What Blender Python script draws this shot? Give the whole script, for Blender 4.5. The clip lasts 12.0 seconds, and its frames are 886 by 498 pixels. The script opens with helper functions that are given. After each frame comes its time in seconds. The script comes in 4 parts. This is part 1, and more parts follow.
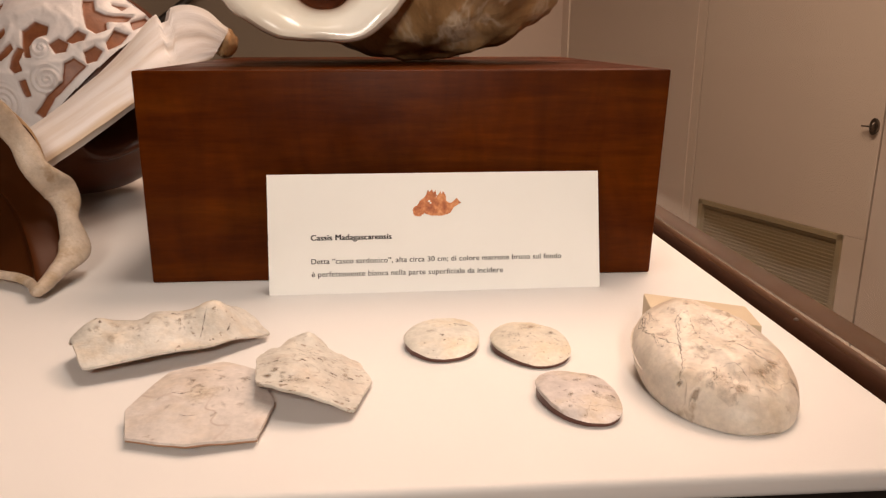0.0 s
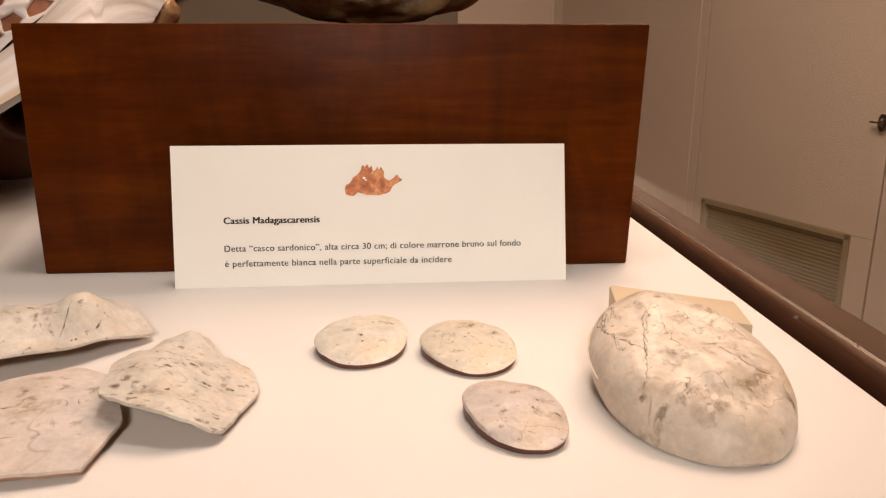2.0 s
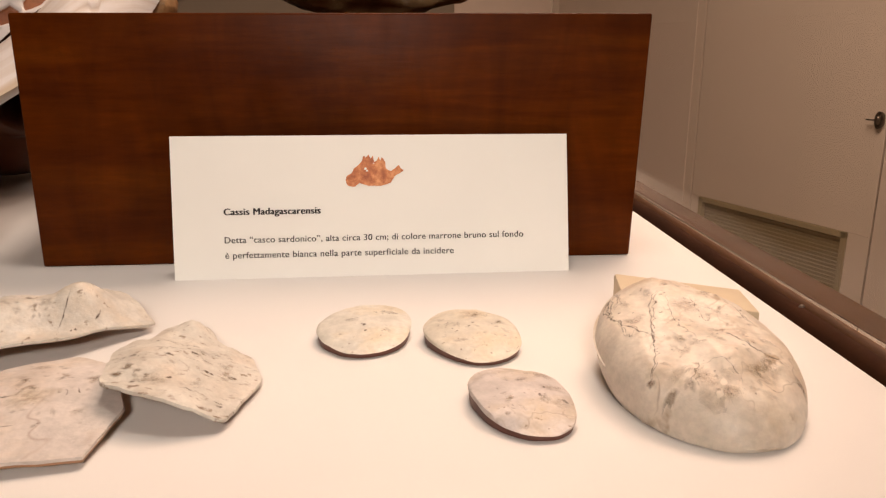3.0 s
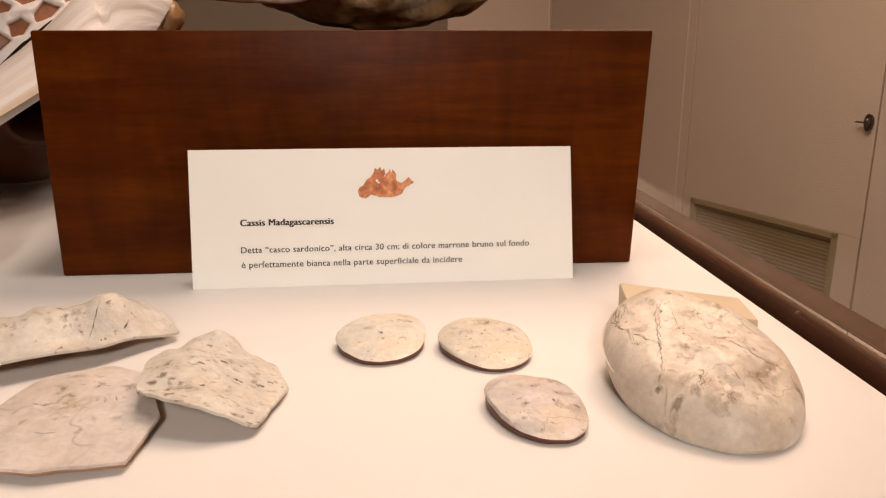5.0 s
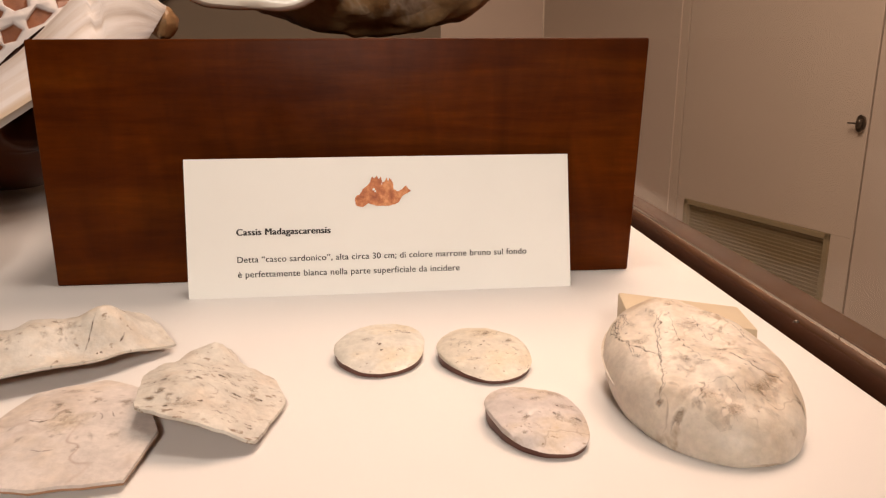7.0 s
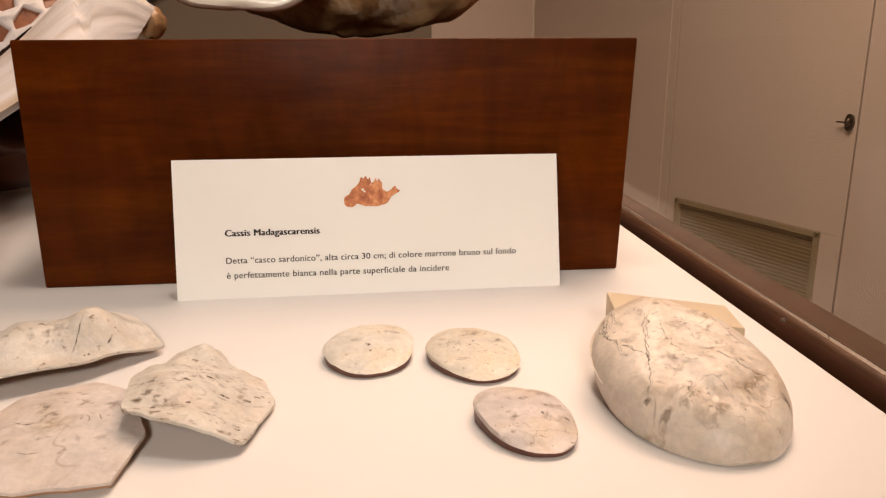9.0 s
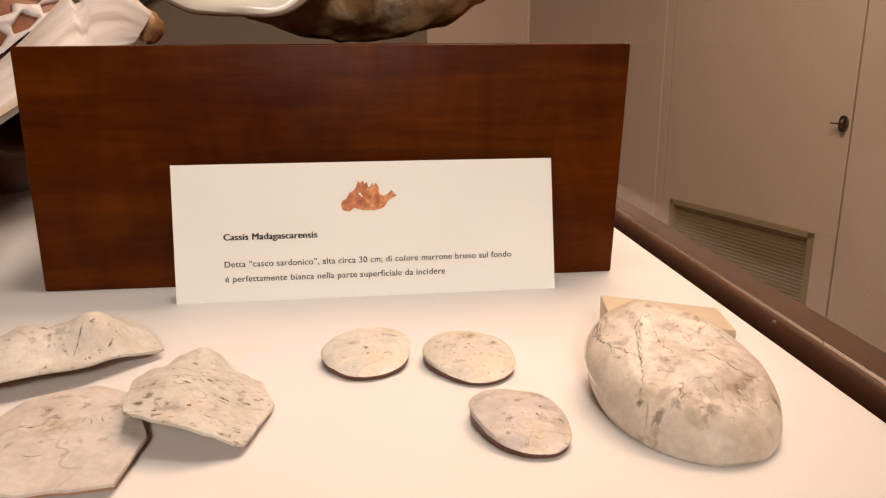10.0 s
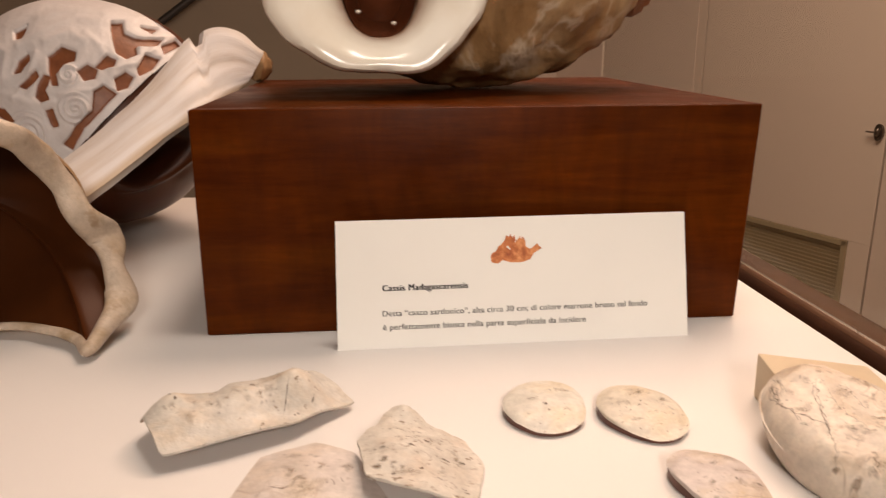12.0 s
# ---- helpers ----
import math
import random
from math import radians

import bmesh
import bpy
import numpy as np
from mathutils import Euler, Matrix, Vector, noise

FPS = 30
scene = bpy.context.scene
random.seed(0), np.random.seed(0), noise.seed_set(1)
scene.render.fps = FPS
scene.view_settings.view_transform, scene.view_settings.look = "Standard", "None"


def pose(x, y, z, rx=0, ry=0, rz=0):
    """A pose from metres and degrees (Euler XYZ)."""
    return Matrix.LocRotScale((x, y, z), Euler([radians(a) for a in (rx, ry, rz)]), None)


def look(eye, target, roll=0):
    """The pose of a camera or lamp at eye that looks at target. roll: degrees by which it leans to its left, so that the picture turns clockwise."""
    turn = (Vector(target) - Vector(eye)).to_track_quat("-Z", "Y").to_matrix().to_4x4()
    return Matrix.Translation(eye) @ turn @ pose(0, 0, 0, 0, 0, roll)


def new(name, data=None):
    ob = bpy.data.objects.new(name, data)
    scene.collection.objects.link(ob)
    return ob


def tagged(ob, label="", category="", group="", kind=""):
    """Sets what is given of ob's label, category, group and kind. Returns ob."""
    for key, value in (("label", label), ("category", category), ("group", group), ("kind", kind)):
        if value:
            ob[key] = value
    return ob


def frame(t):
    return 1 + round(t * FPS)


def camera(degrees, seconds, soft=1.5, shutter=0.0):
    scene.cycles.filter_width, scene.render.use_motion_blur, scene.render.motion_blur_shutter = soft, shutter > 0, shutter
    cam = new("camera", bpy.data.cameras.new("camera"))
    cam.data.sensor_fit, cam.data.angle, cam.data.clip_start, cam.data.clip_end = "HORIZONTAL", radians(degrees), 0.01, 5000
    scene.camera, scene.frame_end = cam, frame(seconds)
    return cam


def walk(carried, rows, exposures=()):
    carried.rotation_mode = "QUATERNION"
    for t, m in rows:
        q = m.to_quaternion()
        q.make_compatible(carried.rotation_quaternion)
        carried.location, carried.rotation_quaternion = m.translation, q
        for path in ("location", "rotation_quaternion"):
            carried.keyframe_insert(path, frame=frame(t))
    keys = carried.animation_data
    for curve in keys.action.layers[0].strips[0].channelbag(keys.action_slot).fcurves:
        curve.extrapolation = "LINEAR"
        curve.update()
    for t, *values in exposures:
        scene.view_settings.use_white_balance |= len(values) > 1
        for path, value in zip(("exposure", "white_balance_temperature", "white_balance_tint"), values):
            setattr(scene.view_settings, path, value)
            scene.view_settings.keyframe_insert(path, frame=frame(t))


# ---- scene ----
cam = camera(60.1, 12.0, soft=1.25, shutter=0.2)
PATH = [
    (0, (0.005, -0.522, 0.166), (0.145, 1.4, -0.369), 0.0),
    (0.3, (0.018, -0.499, 0.154), (0.163, 1.421, -0.386), 0.1),
    (0.5, (0.024, -0.484, 0.141), (0.155, 1.439, -0.394), 0.1),
    (1, (0.032, -0.445, 0.138), (0.158, 1.478, -0.397), -0.0),
    (1.5, (0.039, -0.431, 0.125), (0.162, 1.492, -0.407), -0.0),
    (2, (0.049, -0.453, 0.136), (0.175, 1.472, -0.393), -0.0),
    (2.5, (0.047, -0.454, 0.126), (0.174, 1.471, -0.402), -0.0),
    (3, (0.046, -0.451, 0.13), (0.181, 1.473, -0.398), -0.1),
    (5, (0.035, -0.464, 0.139), (0.191, 1.459, -0.388), -0.1),
    (5.5, (0.034, -0.461, 0.139), (0.193, 1.462, -0.389), -0.1),
    (6, (0.032, -0.463, 0.141), (0.197, 1.46, -0.386), -0.2),
    (6.5, (0.032, -0.464, 0.142), (0.201, 1.458, -0.385), -0.1),
    (7, (0.033, -0.461, 0.143), (0.206, 1.461, -0.382), -0.2),
    (7.5, (0.032, -0.46, 0.144), (0.211, 1.462, -0.382), -0.2),
    (9.5, (0.035, -0.463, 0.143), (0.234, 1.456, -0.382), -0.3),
    (10, (0.034, -0.466, 0.146), (0.238, 1.453, -0.377), -0.3),
    (10.5, (0.029, -0.469, 0.148), (0.234, 1.45, -0.377), -0.3),
    (11, (0.022, -0.47, 0.149), (0.229, 1.448, -0.378), -0.3),
    (11.5, (0.007, -0.477, 0.157), (0.217, 1.44, -0.372), -0.2),
    (11.7, (-0.019, -0.478, 0.169), (0.202, 1.436, -0.367), -0.1),
    (12, (-0.05, -0.475, 0.186), (0.125, 1.444, -0.347), -0.2),
]
walk(cam, [(t, look(eye, target, roll)) for t, eye, target, roll in PATH])
from mathutils.geometry import tessellate_polygon

# ---- light: unseen warm spots before and over the open case, one unseen dim room lamp ----
world = bpy.data.worlds.new("world")
scene.world = world
world.use_nodes = True
world.node_tree.nodes["Background"].inputs[0].default_value = (1.0, 0.85, 0.7, 1)
world.node_tree.nodes["Background"].inputs[1].default_value = 0.02
scene.view_settings.exposure = 0.0
WARM = (1.0, 0.868, 0.755)


def area_lamp(name, power, size, eye, target, colour=WARM, size_y=None):
    data = bpy.data.lights.new(name, "AREA")
    data.energy, data.color, data.shape, data.size = power, colour, "RECTANGLE", size
    data.size_y = size_y or size
    ob = new(name, data)
    ob.matrix_world = look(eye, target)
    return ob


def spot_lamp(name, power, degrees, radius, eye, target, colour=WARM):
    data = bpy.data.lights.new(name, "SPOT")
    data.energy, data.color, data.shadow_soft_size = power, colour, radius
    data.spot_size, data.spot_blend = radians(degrees), 1.0
    ob = new(name, data)
    ob.matrix_world = look(eye, target)
    return ob


# front spot, added well before the case to brighten the card and upright faces
spot_lamp("unseen_spot", 44.0, 52.0, 0.10, (0.02, -1.36, 0.68), (-0.07, 0.08, 0.13))
spot_lamp("unseen_spot", 13.5, 50.0, 0.10, (0.05, -0.04, 0.96), (-0.04, -0.02, 0.0))
area_lamp("room_lamp", 41.0, 1.2, (0.6, 0.9, 1.55), (0.6, 1.2, -1.0), (1.0, 0.70, 0.52))

# ---- materials ----


def nodes_of(name):
    m = bpy.data.materials.new(name)
    m.use_nodes = True
    nt = m.node_tree
    return m, nt, nt.nodes["Principled BSDF"]


def tex_noise(nt, scale, detail=4, rough=0.55, stretch=(1, 1, 1), distort=0.0):
    co = nt.nodes.new("ShaderNodeTexCoord")
    mp = nt.nodes.new("ShaderNodeMapping")
    mp.inputs["Scale"].default_value = stretch
    nt.links.new(co.outputs["Object"], mp.inputs[0])
    n = nt.nodes.new("ShaderNodeTexNoise")
    n.inputs["Scale"].default_value, n.inputs["Detail"].default_value = scale, detail
    n.inputs["Roughness"].default_value, n.inputs["Distortion"].default_value = rough, distort
    nt.links.new(mp.outputs[0], n.inputs["Vector"])
    return n.outputs["Fac"]


def ramp(nt, fac, stops):
    r = nt.nodes.new("ShaderNodeValToRGB")
    els = r.color_ramp.elements
    while len(els) < len(stops):
        els.new(0.5)
    for e, (p, c) in zip(els, stops):
        e.position = p
        e.color = (*c, 1) if len(c) == 3 else c
    nt.links.new(fac, r.inputs[0])
    return r.outputs[0]


def mix(nt, fac, a, b, mode="MIX"):
    n = nt.nodes.new("ShaderNodeMix")
    n.data_type, n.blend_type = "RGBA", mode
    for sock, v in ((n.inputs[0], fac), (n.inputs[6], a), (n.inputs[7], b)):
        if isinstance(v, (int, float)):
            sock.default_value = v
        elif isinstance(v, tuple):
            sock.default_value = (*v, 1)
        else:
            nt.links.new(v, sock)
    return n.outputs[2]


def bump(nt, bsdf, fac, strength, dist):
    b = nt.nodes.new("ShaderNodeBump")
    b.inputs["Strength"].default_value, b.inputs["Distance"].default_value = strength, dist
    nt.links.new(fac, b.inputs["Height"])
    nt.links.new(b.outputs[0], bsdf.inputs["Normal"])


def grey(v):
    return (v, v, v)


def paint(name, colour, rough=0.6, vary=0.06, scale=3.0, grain=180.0, relief=0.0004):
    m, nt, b = nodes_of(name)
    lo = tuple(c * (1 - vary) for c in colour)
    hi = tuple(min(1, c * (1 + vary)) for c in colour)
    c = ramp(nt, tex_noise(nt, scale), [(0.3, lo), (0.7, hi)])
    nt.links.new(c, b.inputs["Base Color"])
    b.inputs["Roughness"].default_value = rough
    bump(nt, b, tex_noise(nt, grain), 0.3, relief)
    return m


def wood(name, dark, mid, light, stretch, rough=0.38, figure=(0.86, 1.12)):
    """Veneer: soft long grain, short fine pores, cloudy blotches and a faint cross figure."""
    m, nt, b = nodes_of(name)
    grain = ramp(nt, tex_noise(nt, 7, 5, 0.6, stretch, 0.8), [(0.28, dark), (0.52, mid), (0.76, light)])
    fine = ramp(nt, tex_noise(nt, 60, 6, 0.72, stretch), [(0.3, grey(0.80)), (0.68, grey(1.08))])
    cloud = ramp(nt, tex_noise(nt, 8.5, 4, 0.6, (0.8, 1, 1.1)), [(0.3, grey(0.74)), (0.7, grey(1.14))])
    fig = ramp(nt, tex_noise(nt, 13, 4, 0.6, (stretch[2] * 0.45, 1, 0.7), 0.9), [(0.35, grey(figure[0])), (0.68, grey(figure[1]))])
    c = mix(nt, 1.0, mix(nt, 1.0, mix(nt, 1.0, grain, fine, "MULTIPLY"), cloud, "MULTIPLY"), fig, "MULTIPLY")
    nt.links.new(c, b.inputs["Base Color"])
    nt.links.new(ramp(nt, tex_noise(nt, 22, 5, 0.65), [(0.3, grey(rough - 0.08)), (0.7, grey(rough + 0.12))]), b.inputs["Roughness"])
    bump(nt, b, tex_noise(nt, 70, 5, 0.65, stretch), 0.25, 0.0003)
    return m


def shelly(name, base, tint, spots, spot_scale, spot_at, rough=0.5, vein=None, warm=None, relief=0.0012, sss=0.0, spot_stretch=(1, 1, 1)):
    """Worn shell: cloudy base and tint, dark pits where the noise is high, thin dark veins."""
    m, nt, b = nodes_of(name)
    c = ramp(nt, tex_noise(nt, 26, 5, 0.6), [(0.32, base), (0.68, tint)])
    if warm:
        f = ramp(nt, tex_noise(nt, 34, 5, 0.62, (1, 1.3, 1)), [(0.48, grey(0)), (0.68, grey(0.85))])
        c = mix(nt, f, c, warm)
    c = mix(nt, 1.0, c, ramp(nt, tex_noise(nt, 62, 5, 0.65), [(0.3, grey(0.83)), (0.62, grey(1.06))]), "MULTIPLY")
    c = mix(nt, 1.0, c, ramp(nt, tex_noise(nt, 330, 3, 0.6), [(0.3, grey(0.9)), (0.6, grey(1.03))]), "MULTIPLY")
    pits = ramp(nt, tex_noise(nt, spot_scale, 3, 0.55, spot_stretch), [(spot_at, grey(0)), (spot_at + 0.10, grey(0.9))])
    area = ramp(nt, tex_noise(nt, 24, 2), [(0.40, grey(0)), (0.55, grey(0.95))])
    c = mix(nt, mix(nt, 1.0, pits, area, "MULTIPLY"), c, spots)
    if vein:
        w = tex_noise(nt, vein[0], 3, 0.6, (1, 1, 1), 0.5)
        mm = nt.nodes.new("ShaderNodeMath")
        mm.operation = "SUBTRACT"
        nt.links.new(w, mm.inputs[0])
        mm.inputs[1].default_value = 0.5
        ab = nt.nodes.new("ShaderNodeMath")
        ab.operation = "ABSOLUTE"
        nt.links.new(mm.outputs[0], ab.inputs[0])
        line = ramp(nt, ab.outputs[0], [(0.0, grey(0.75)), (vein[1], grey(0))])
        gate = ramp(nt, tex_noise(nt, 30, 2), [(0.48, grey(0)), (0.6, grey(1))])
        c = mix(nt, mix(nt, 1.0, line, gate, "MULTIPLY"), c, vein[2])
    nt.links.new(c, b.inputs["Base Color"])
    b.inputs["Roughness"].default_value = rough
    if sss:
        b.inputs["Subsurface Weight"].default_value = sss
        b.inputs["Subsurface Radius"].default_value = (0.012, 0.007, 0.004)
        b.inputs["Subsurface Scale"].default_value = 0.5
    h = mix(nt, 0.5, tex_noise(nt, 110, 5, 0.6), tex_noise(nt, 420, 3, 0.6))
    bump(nt, b, h, 0.45, relief)
    return m


M_TABLE = paint("white_laminate", (0.72, 0.69, 0.665), 0.55, 0.015, 5, 600, 0.0001)
M_WOOD = wood("mahogany_veneer", (0.056, 0.0094, 0.0003), (0.087, 0.0168, 0.0005), (0.128, 0.0298, 0.0010), (0.7, 1, 6), 0.36, (0.80, 1.16))
M_WOOD.node_tree.nodes["Principled BSDF"].inputs["Specular IOR Level"].default_value = 0.08
M_RAIL = wood("walnut_rail", (0.060, 0.0245, 0.0088), (0.081, 0.034, 0.0126), (0.106, 0.0465, 0.0175), (6, 0.4, 6), 0.5)
M_RAIL.node_tree.nodes["Principled BSDF"].inputs["Specular IOR Level"].default_value = 0.14
M_CARD = paint("card_stock", (0.93, 0.915, 0.87), 0.55, 0.02, 12, 900, 0.00006)
M_INK = paint("black_ink", (0.012, 0.009, 0.009), 0.6, 0.1, 50)
M_WALL = paint("wall_paint", (0.72, 0.625, 0.55), 0.75, 0.03, 1.3, 90)
# dark taupe carries the dimness of an assumed stairwell in its colour
M_DIM_WALL = paint("dim_wall_paint", (0.27, 0.23, 0.18), 0.8, 0.05, 1.5, 90)
M_FLOOR = paint("stone_floor", (0.42, 0.36, 0.30), 0.4, 0.08, 2.2, 60)
M_DOOR = paint("door_paint", (0.74, 0.645, 0.56), 0.5, 0.025, 1.8, 120)
M_GRILLE = paint("grille_paint", (0.40, 0.335, 0.215), 0.5, 0.05, 6, 120)
M_METAL = paint("dark_steel", (0.16, 0.135, 0.11), 0.35, 0.1, 40)
M_METAL.node_tree.nodes["Principled BSDF"].inputs["Metallic"].default_value = 0.8
M_BLACK = paint("black_metal", (0.025, 0.022, 0.02), 0.5, 0.1, 20)
# darker than the rail: shade of its inner edge put into the colour
M_EDGE_SHADE = paint("rail_edge_shade", (0.040, 0.0135, 0.005), 0.8, 0.2, 30)
M_EDGE_SHADE.node_tree.nodes["Principled BSDF"].inputs["Specular IOR Level"].default_value = 0.1
# near-black colour for the shade in the gap below the deck
M_GAP = paint("gap_shade", (0.02, 0.012, 0.008), 0.7, 0.1, 30)


def glass_material():
    m, nt, b = nodes_of("case_glass")
    b.inputs["Base Color"].default_value = (0.96, 0.97, 0.95, 1)
    b.inputs["Roughness"].default_value = 0.0
    b.inputs["IOR"].default_value = 1.12
    b.inputs["Transmission Weight"].default_value = 1.0
    return m


M_GLASS = glass_material()
PIT = (0.17, 0.105, 0.055)
M_FRAG = shelly("pitted_shell", (0.54, 0.502, 0.445), (0.63, 0.585, 0.525), PIT, 260, 0.64, 0.5, None, (0.57, 0.465, 0.35), 0.0016)
M_SPOT = shelly("spotted_shell", (0.56, 0.52, 0.46), (0.63, 0.59, 0.525), PIT, 260, 0.57, 0.5, None, (0.56, 0.475, 0.39), 0.002, 0, (1, 1.5, 1))
M_PINK = shelly("pinkish_shell", (0.59, 0.53, 0.49), (0.655, 0.595, 0.555), (0.25, 0.18, 0.13), 150, 0.66, 0.5, (15, 0.012, (0.40, 0.31, 0.26)), (0.59, 0.50, 0.42), 0.001)
M_DISC = shelly("cream_shell", (0.63, 0.595, 0.52), (0.70, 0.655, 0.585), PIT, 380, 0.66, 0.45, None, (0.57, 0.48, 0.34), 0.0008)
M_DISC2 = shelly("tan_shell", (0.60, 0.545, 0.45), (0.67, 0.61, 0.52), PIT, 360, 0.63, 0.45, None, (0.53, 0.44, 0.30), 0.0009)
M_DISC3 = shelly("mauve_shell", (0.56, 0.495, 0.465), (0.63, 0.565, 0.535), PIT, 340, 0.63, 0.45, (26, 0.012, (0.36, 0.29, 0.23)), (0.46, 0.36, 0.24), 0.0009)
M_SIDE = paint("brown_shell_layer", (0.125, 0.048, 0.032), 0.45, 0.25, 60)
M_PEB = shelly("veined_shell", (0.70, 0.61, 0.51), (0.77, 0.685, 0.59), (0.40, 0.29, 0.19), 95, 0.60, 0.45, (24, 0.008, (0.42, 0.33, 0.25)), (0.56, 0.45, 0.335), 0.0010, 0.1)
M_UNDER = paint("brown_shell_underside", (0.34, 0.185, 0.10), 0.5, 0.2, 60)
M_SLAB = paint("beige_stone", (0.58, 0.47, 0.325), 0.6, 0.08, 25, 200)


def lip_material():
    m, nt, b = nodes_of("streaked_white_lip")
    at = nt.nodes.new("ShaderNodeAttribute")
    at.attribute_name = "grain"
    n = nt.nodes.new("ShaderNodeTexNoise")
    n.inputs["Scale"].default_value, n.inputs["Detail"].default_value, n.inputs["Roughness"].default_value = 0.42, 5, 0.55
    nt.links.new(at.outputs["Vector"], n.inputs["Vector"])
    c = ramp(nt, n.outputs["Fac"], [(0.24, (0.50, 0.40, 0.33)), (0.38, (0.66, 0.595, 0.55)), (0.52, (0.73, 0.69, 0.675)), (0.75, (0.77, 0.74, 0.74))])
    warm = ramp(nt, tex_noise(nt, 15, 4, 0.6), [(0.45, grey(0)), (0.7, grey(0.30))])
    c = mix(nt, warm, c, (0.72, 0.60, 0.47))
    rim = nt.nodes.new("ShaderNodeAttribute")
    rim.attribute_name = "rim"
    c = mix(nt, ramp(nt, rim.outputs["Fac"], [(0.0, grey(0)), (1.0, grey(0.85))]), c, (0.50, 0.36, 0.22))
    nt.links.new(c, b.inputs["Base Color"])
    b.inputs["Roughness"].default_value = 0.42
    bump(nt, b, n.outputs["Fac"], 0.35, 0.003)
    return m


M_LIPA = lip_material()


def relief_material():
    """White outer layer where the carving stands, brown layer where it is cut through."""
    m, nt, b = nodes_of("carved_cameo_layers")
    at = nt.nodes.new("ShaderNodeAttribute")
    at.attribute_name = "carved"
    white = ramp(nt, tex_noise(nt, 45, 5, 0.6), [(0.3, (0.66, 0.615, 0.605)), (0.7, (0.77, 0.735, 0.73))])
    brown = ramp(nt, tex_noise(nt, 60, 4, 0.6), [(0.3, (0.17, 0.050, 0.016)), (0.7, (0.30, 0.105, 0.038))])
    k = ramp(nt, at.outputs["Fac"], [(0.18, grey(0)), (0.62, grey(1))])
    nt.links.new(mix(nt, k, brown, white), b.inputs["Base Color"])
    b.inputs["Roughness"].default_value = 0.45
    bump(nt, b, tex_noise(nt, 160, 5, 0.6), 0.4, 0.001)
    return m


M_RELIEF = relief_material()
M_INSIDE = paint("dark_shell_inside", (0.055, 0.0150, 0.0035), 0.42, 0.2, 18, 50, 0.0006)
M_INSIDE.node_tree.nodes["Principled BSDF"].inputs["Specular IOR Level"].default_value = 0.15
M_GROUND = paint("carved_brown_ground", (0.24, 0.078, 0.026), 0.4, 0.2, 30, 200, 0.0006)
M_LIPB = shelly("bone_lip", (0.46, 0.355, 0.265), (0.60, 0.49, 0.385), (0.33, 0.22, 0.13), 70, 0.62, 0.4, None, (0.40, 0.28, 0.16), 0.003)
M_CHOC = paint("chocolate_shell", (0.082, 0.021, 0.005), 0.36, 0.35, 14, 60, 0.0006)


def cream_material():
    """Porcelain-like lip, stained orange-brown towards the mouth."""
    m, nt, b = nodes_of("porcelain_lip")
    c = ramp(nt, tex_noise(nt, 22, 4), [(0.3, (0.84, 0.75, 0.62)), (0.7, (0.92, 0.86, 0.76))])
    at = nt.nodes.new("ShaderNodeAttribute")
    at.attribute_name = "inner"
    patch = ramp(nt, tex_noise(nt, 28, 4, 0.6), [(0.35, grey(0.45)), (0.62, grey(1))])
    k = mix(nt, 1.0, ramp(nt, at.outputs["Fac"], [(0.0, grey(0)), (0.6, grey(0.35)), (1.0, grey(1))]), patch, "MULTIPLY")
    nt.links.new(mix(nt, k, c, (0.36, 0.14, 0.045)), b.inputs["Base Color"])
    b.inputs["Roughness"].default_value = 0.22
    bump(nt, b, tex_noise(nt, 40, 4), 0.35, 0.0014)
    return m


M_CREAM = cream_material()
M_MOUTH = paint("red_brown_mouth", (0.105, 0.030, 0.012), 0.2, 0.3, 25, 60, 0.0006)


def stain(name, colour, strength):
    """A stain that thins out to its edge: its density is carried by the mesh."""
    m, nt, b = nodes_of(name)
    b.inputs["Base Color"].default_value = (*colour, 1)
    b.inputs["Roughness"].default_value = 0.55
    at = nt.nodes.new("ShaderNodeAttribute")
    at.attribute_name = "fade"
    n = ramp(nt, tex_noise(nt, 420, 4, 0.65), [(0.35, grey(0.25)), (0.62, grey(1.0))])
    c = mix(nt, 1.0, mix(nt, 1.0, at.outputs["Color"], n, "MULTIPLY"), grey(strength), "MULTIPLY")
    nt.links.new(c, b.inputs["Alpha"])
    return m


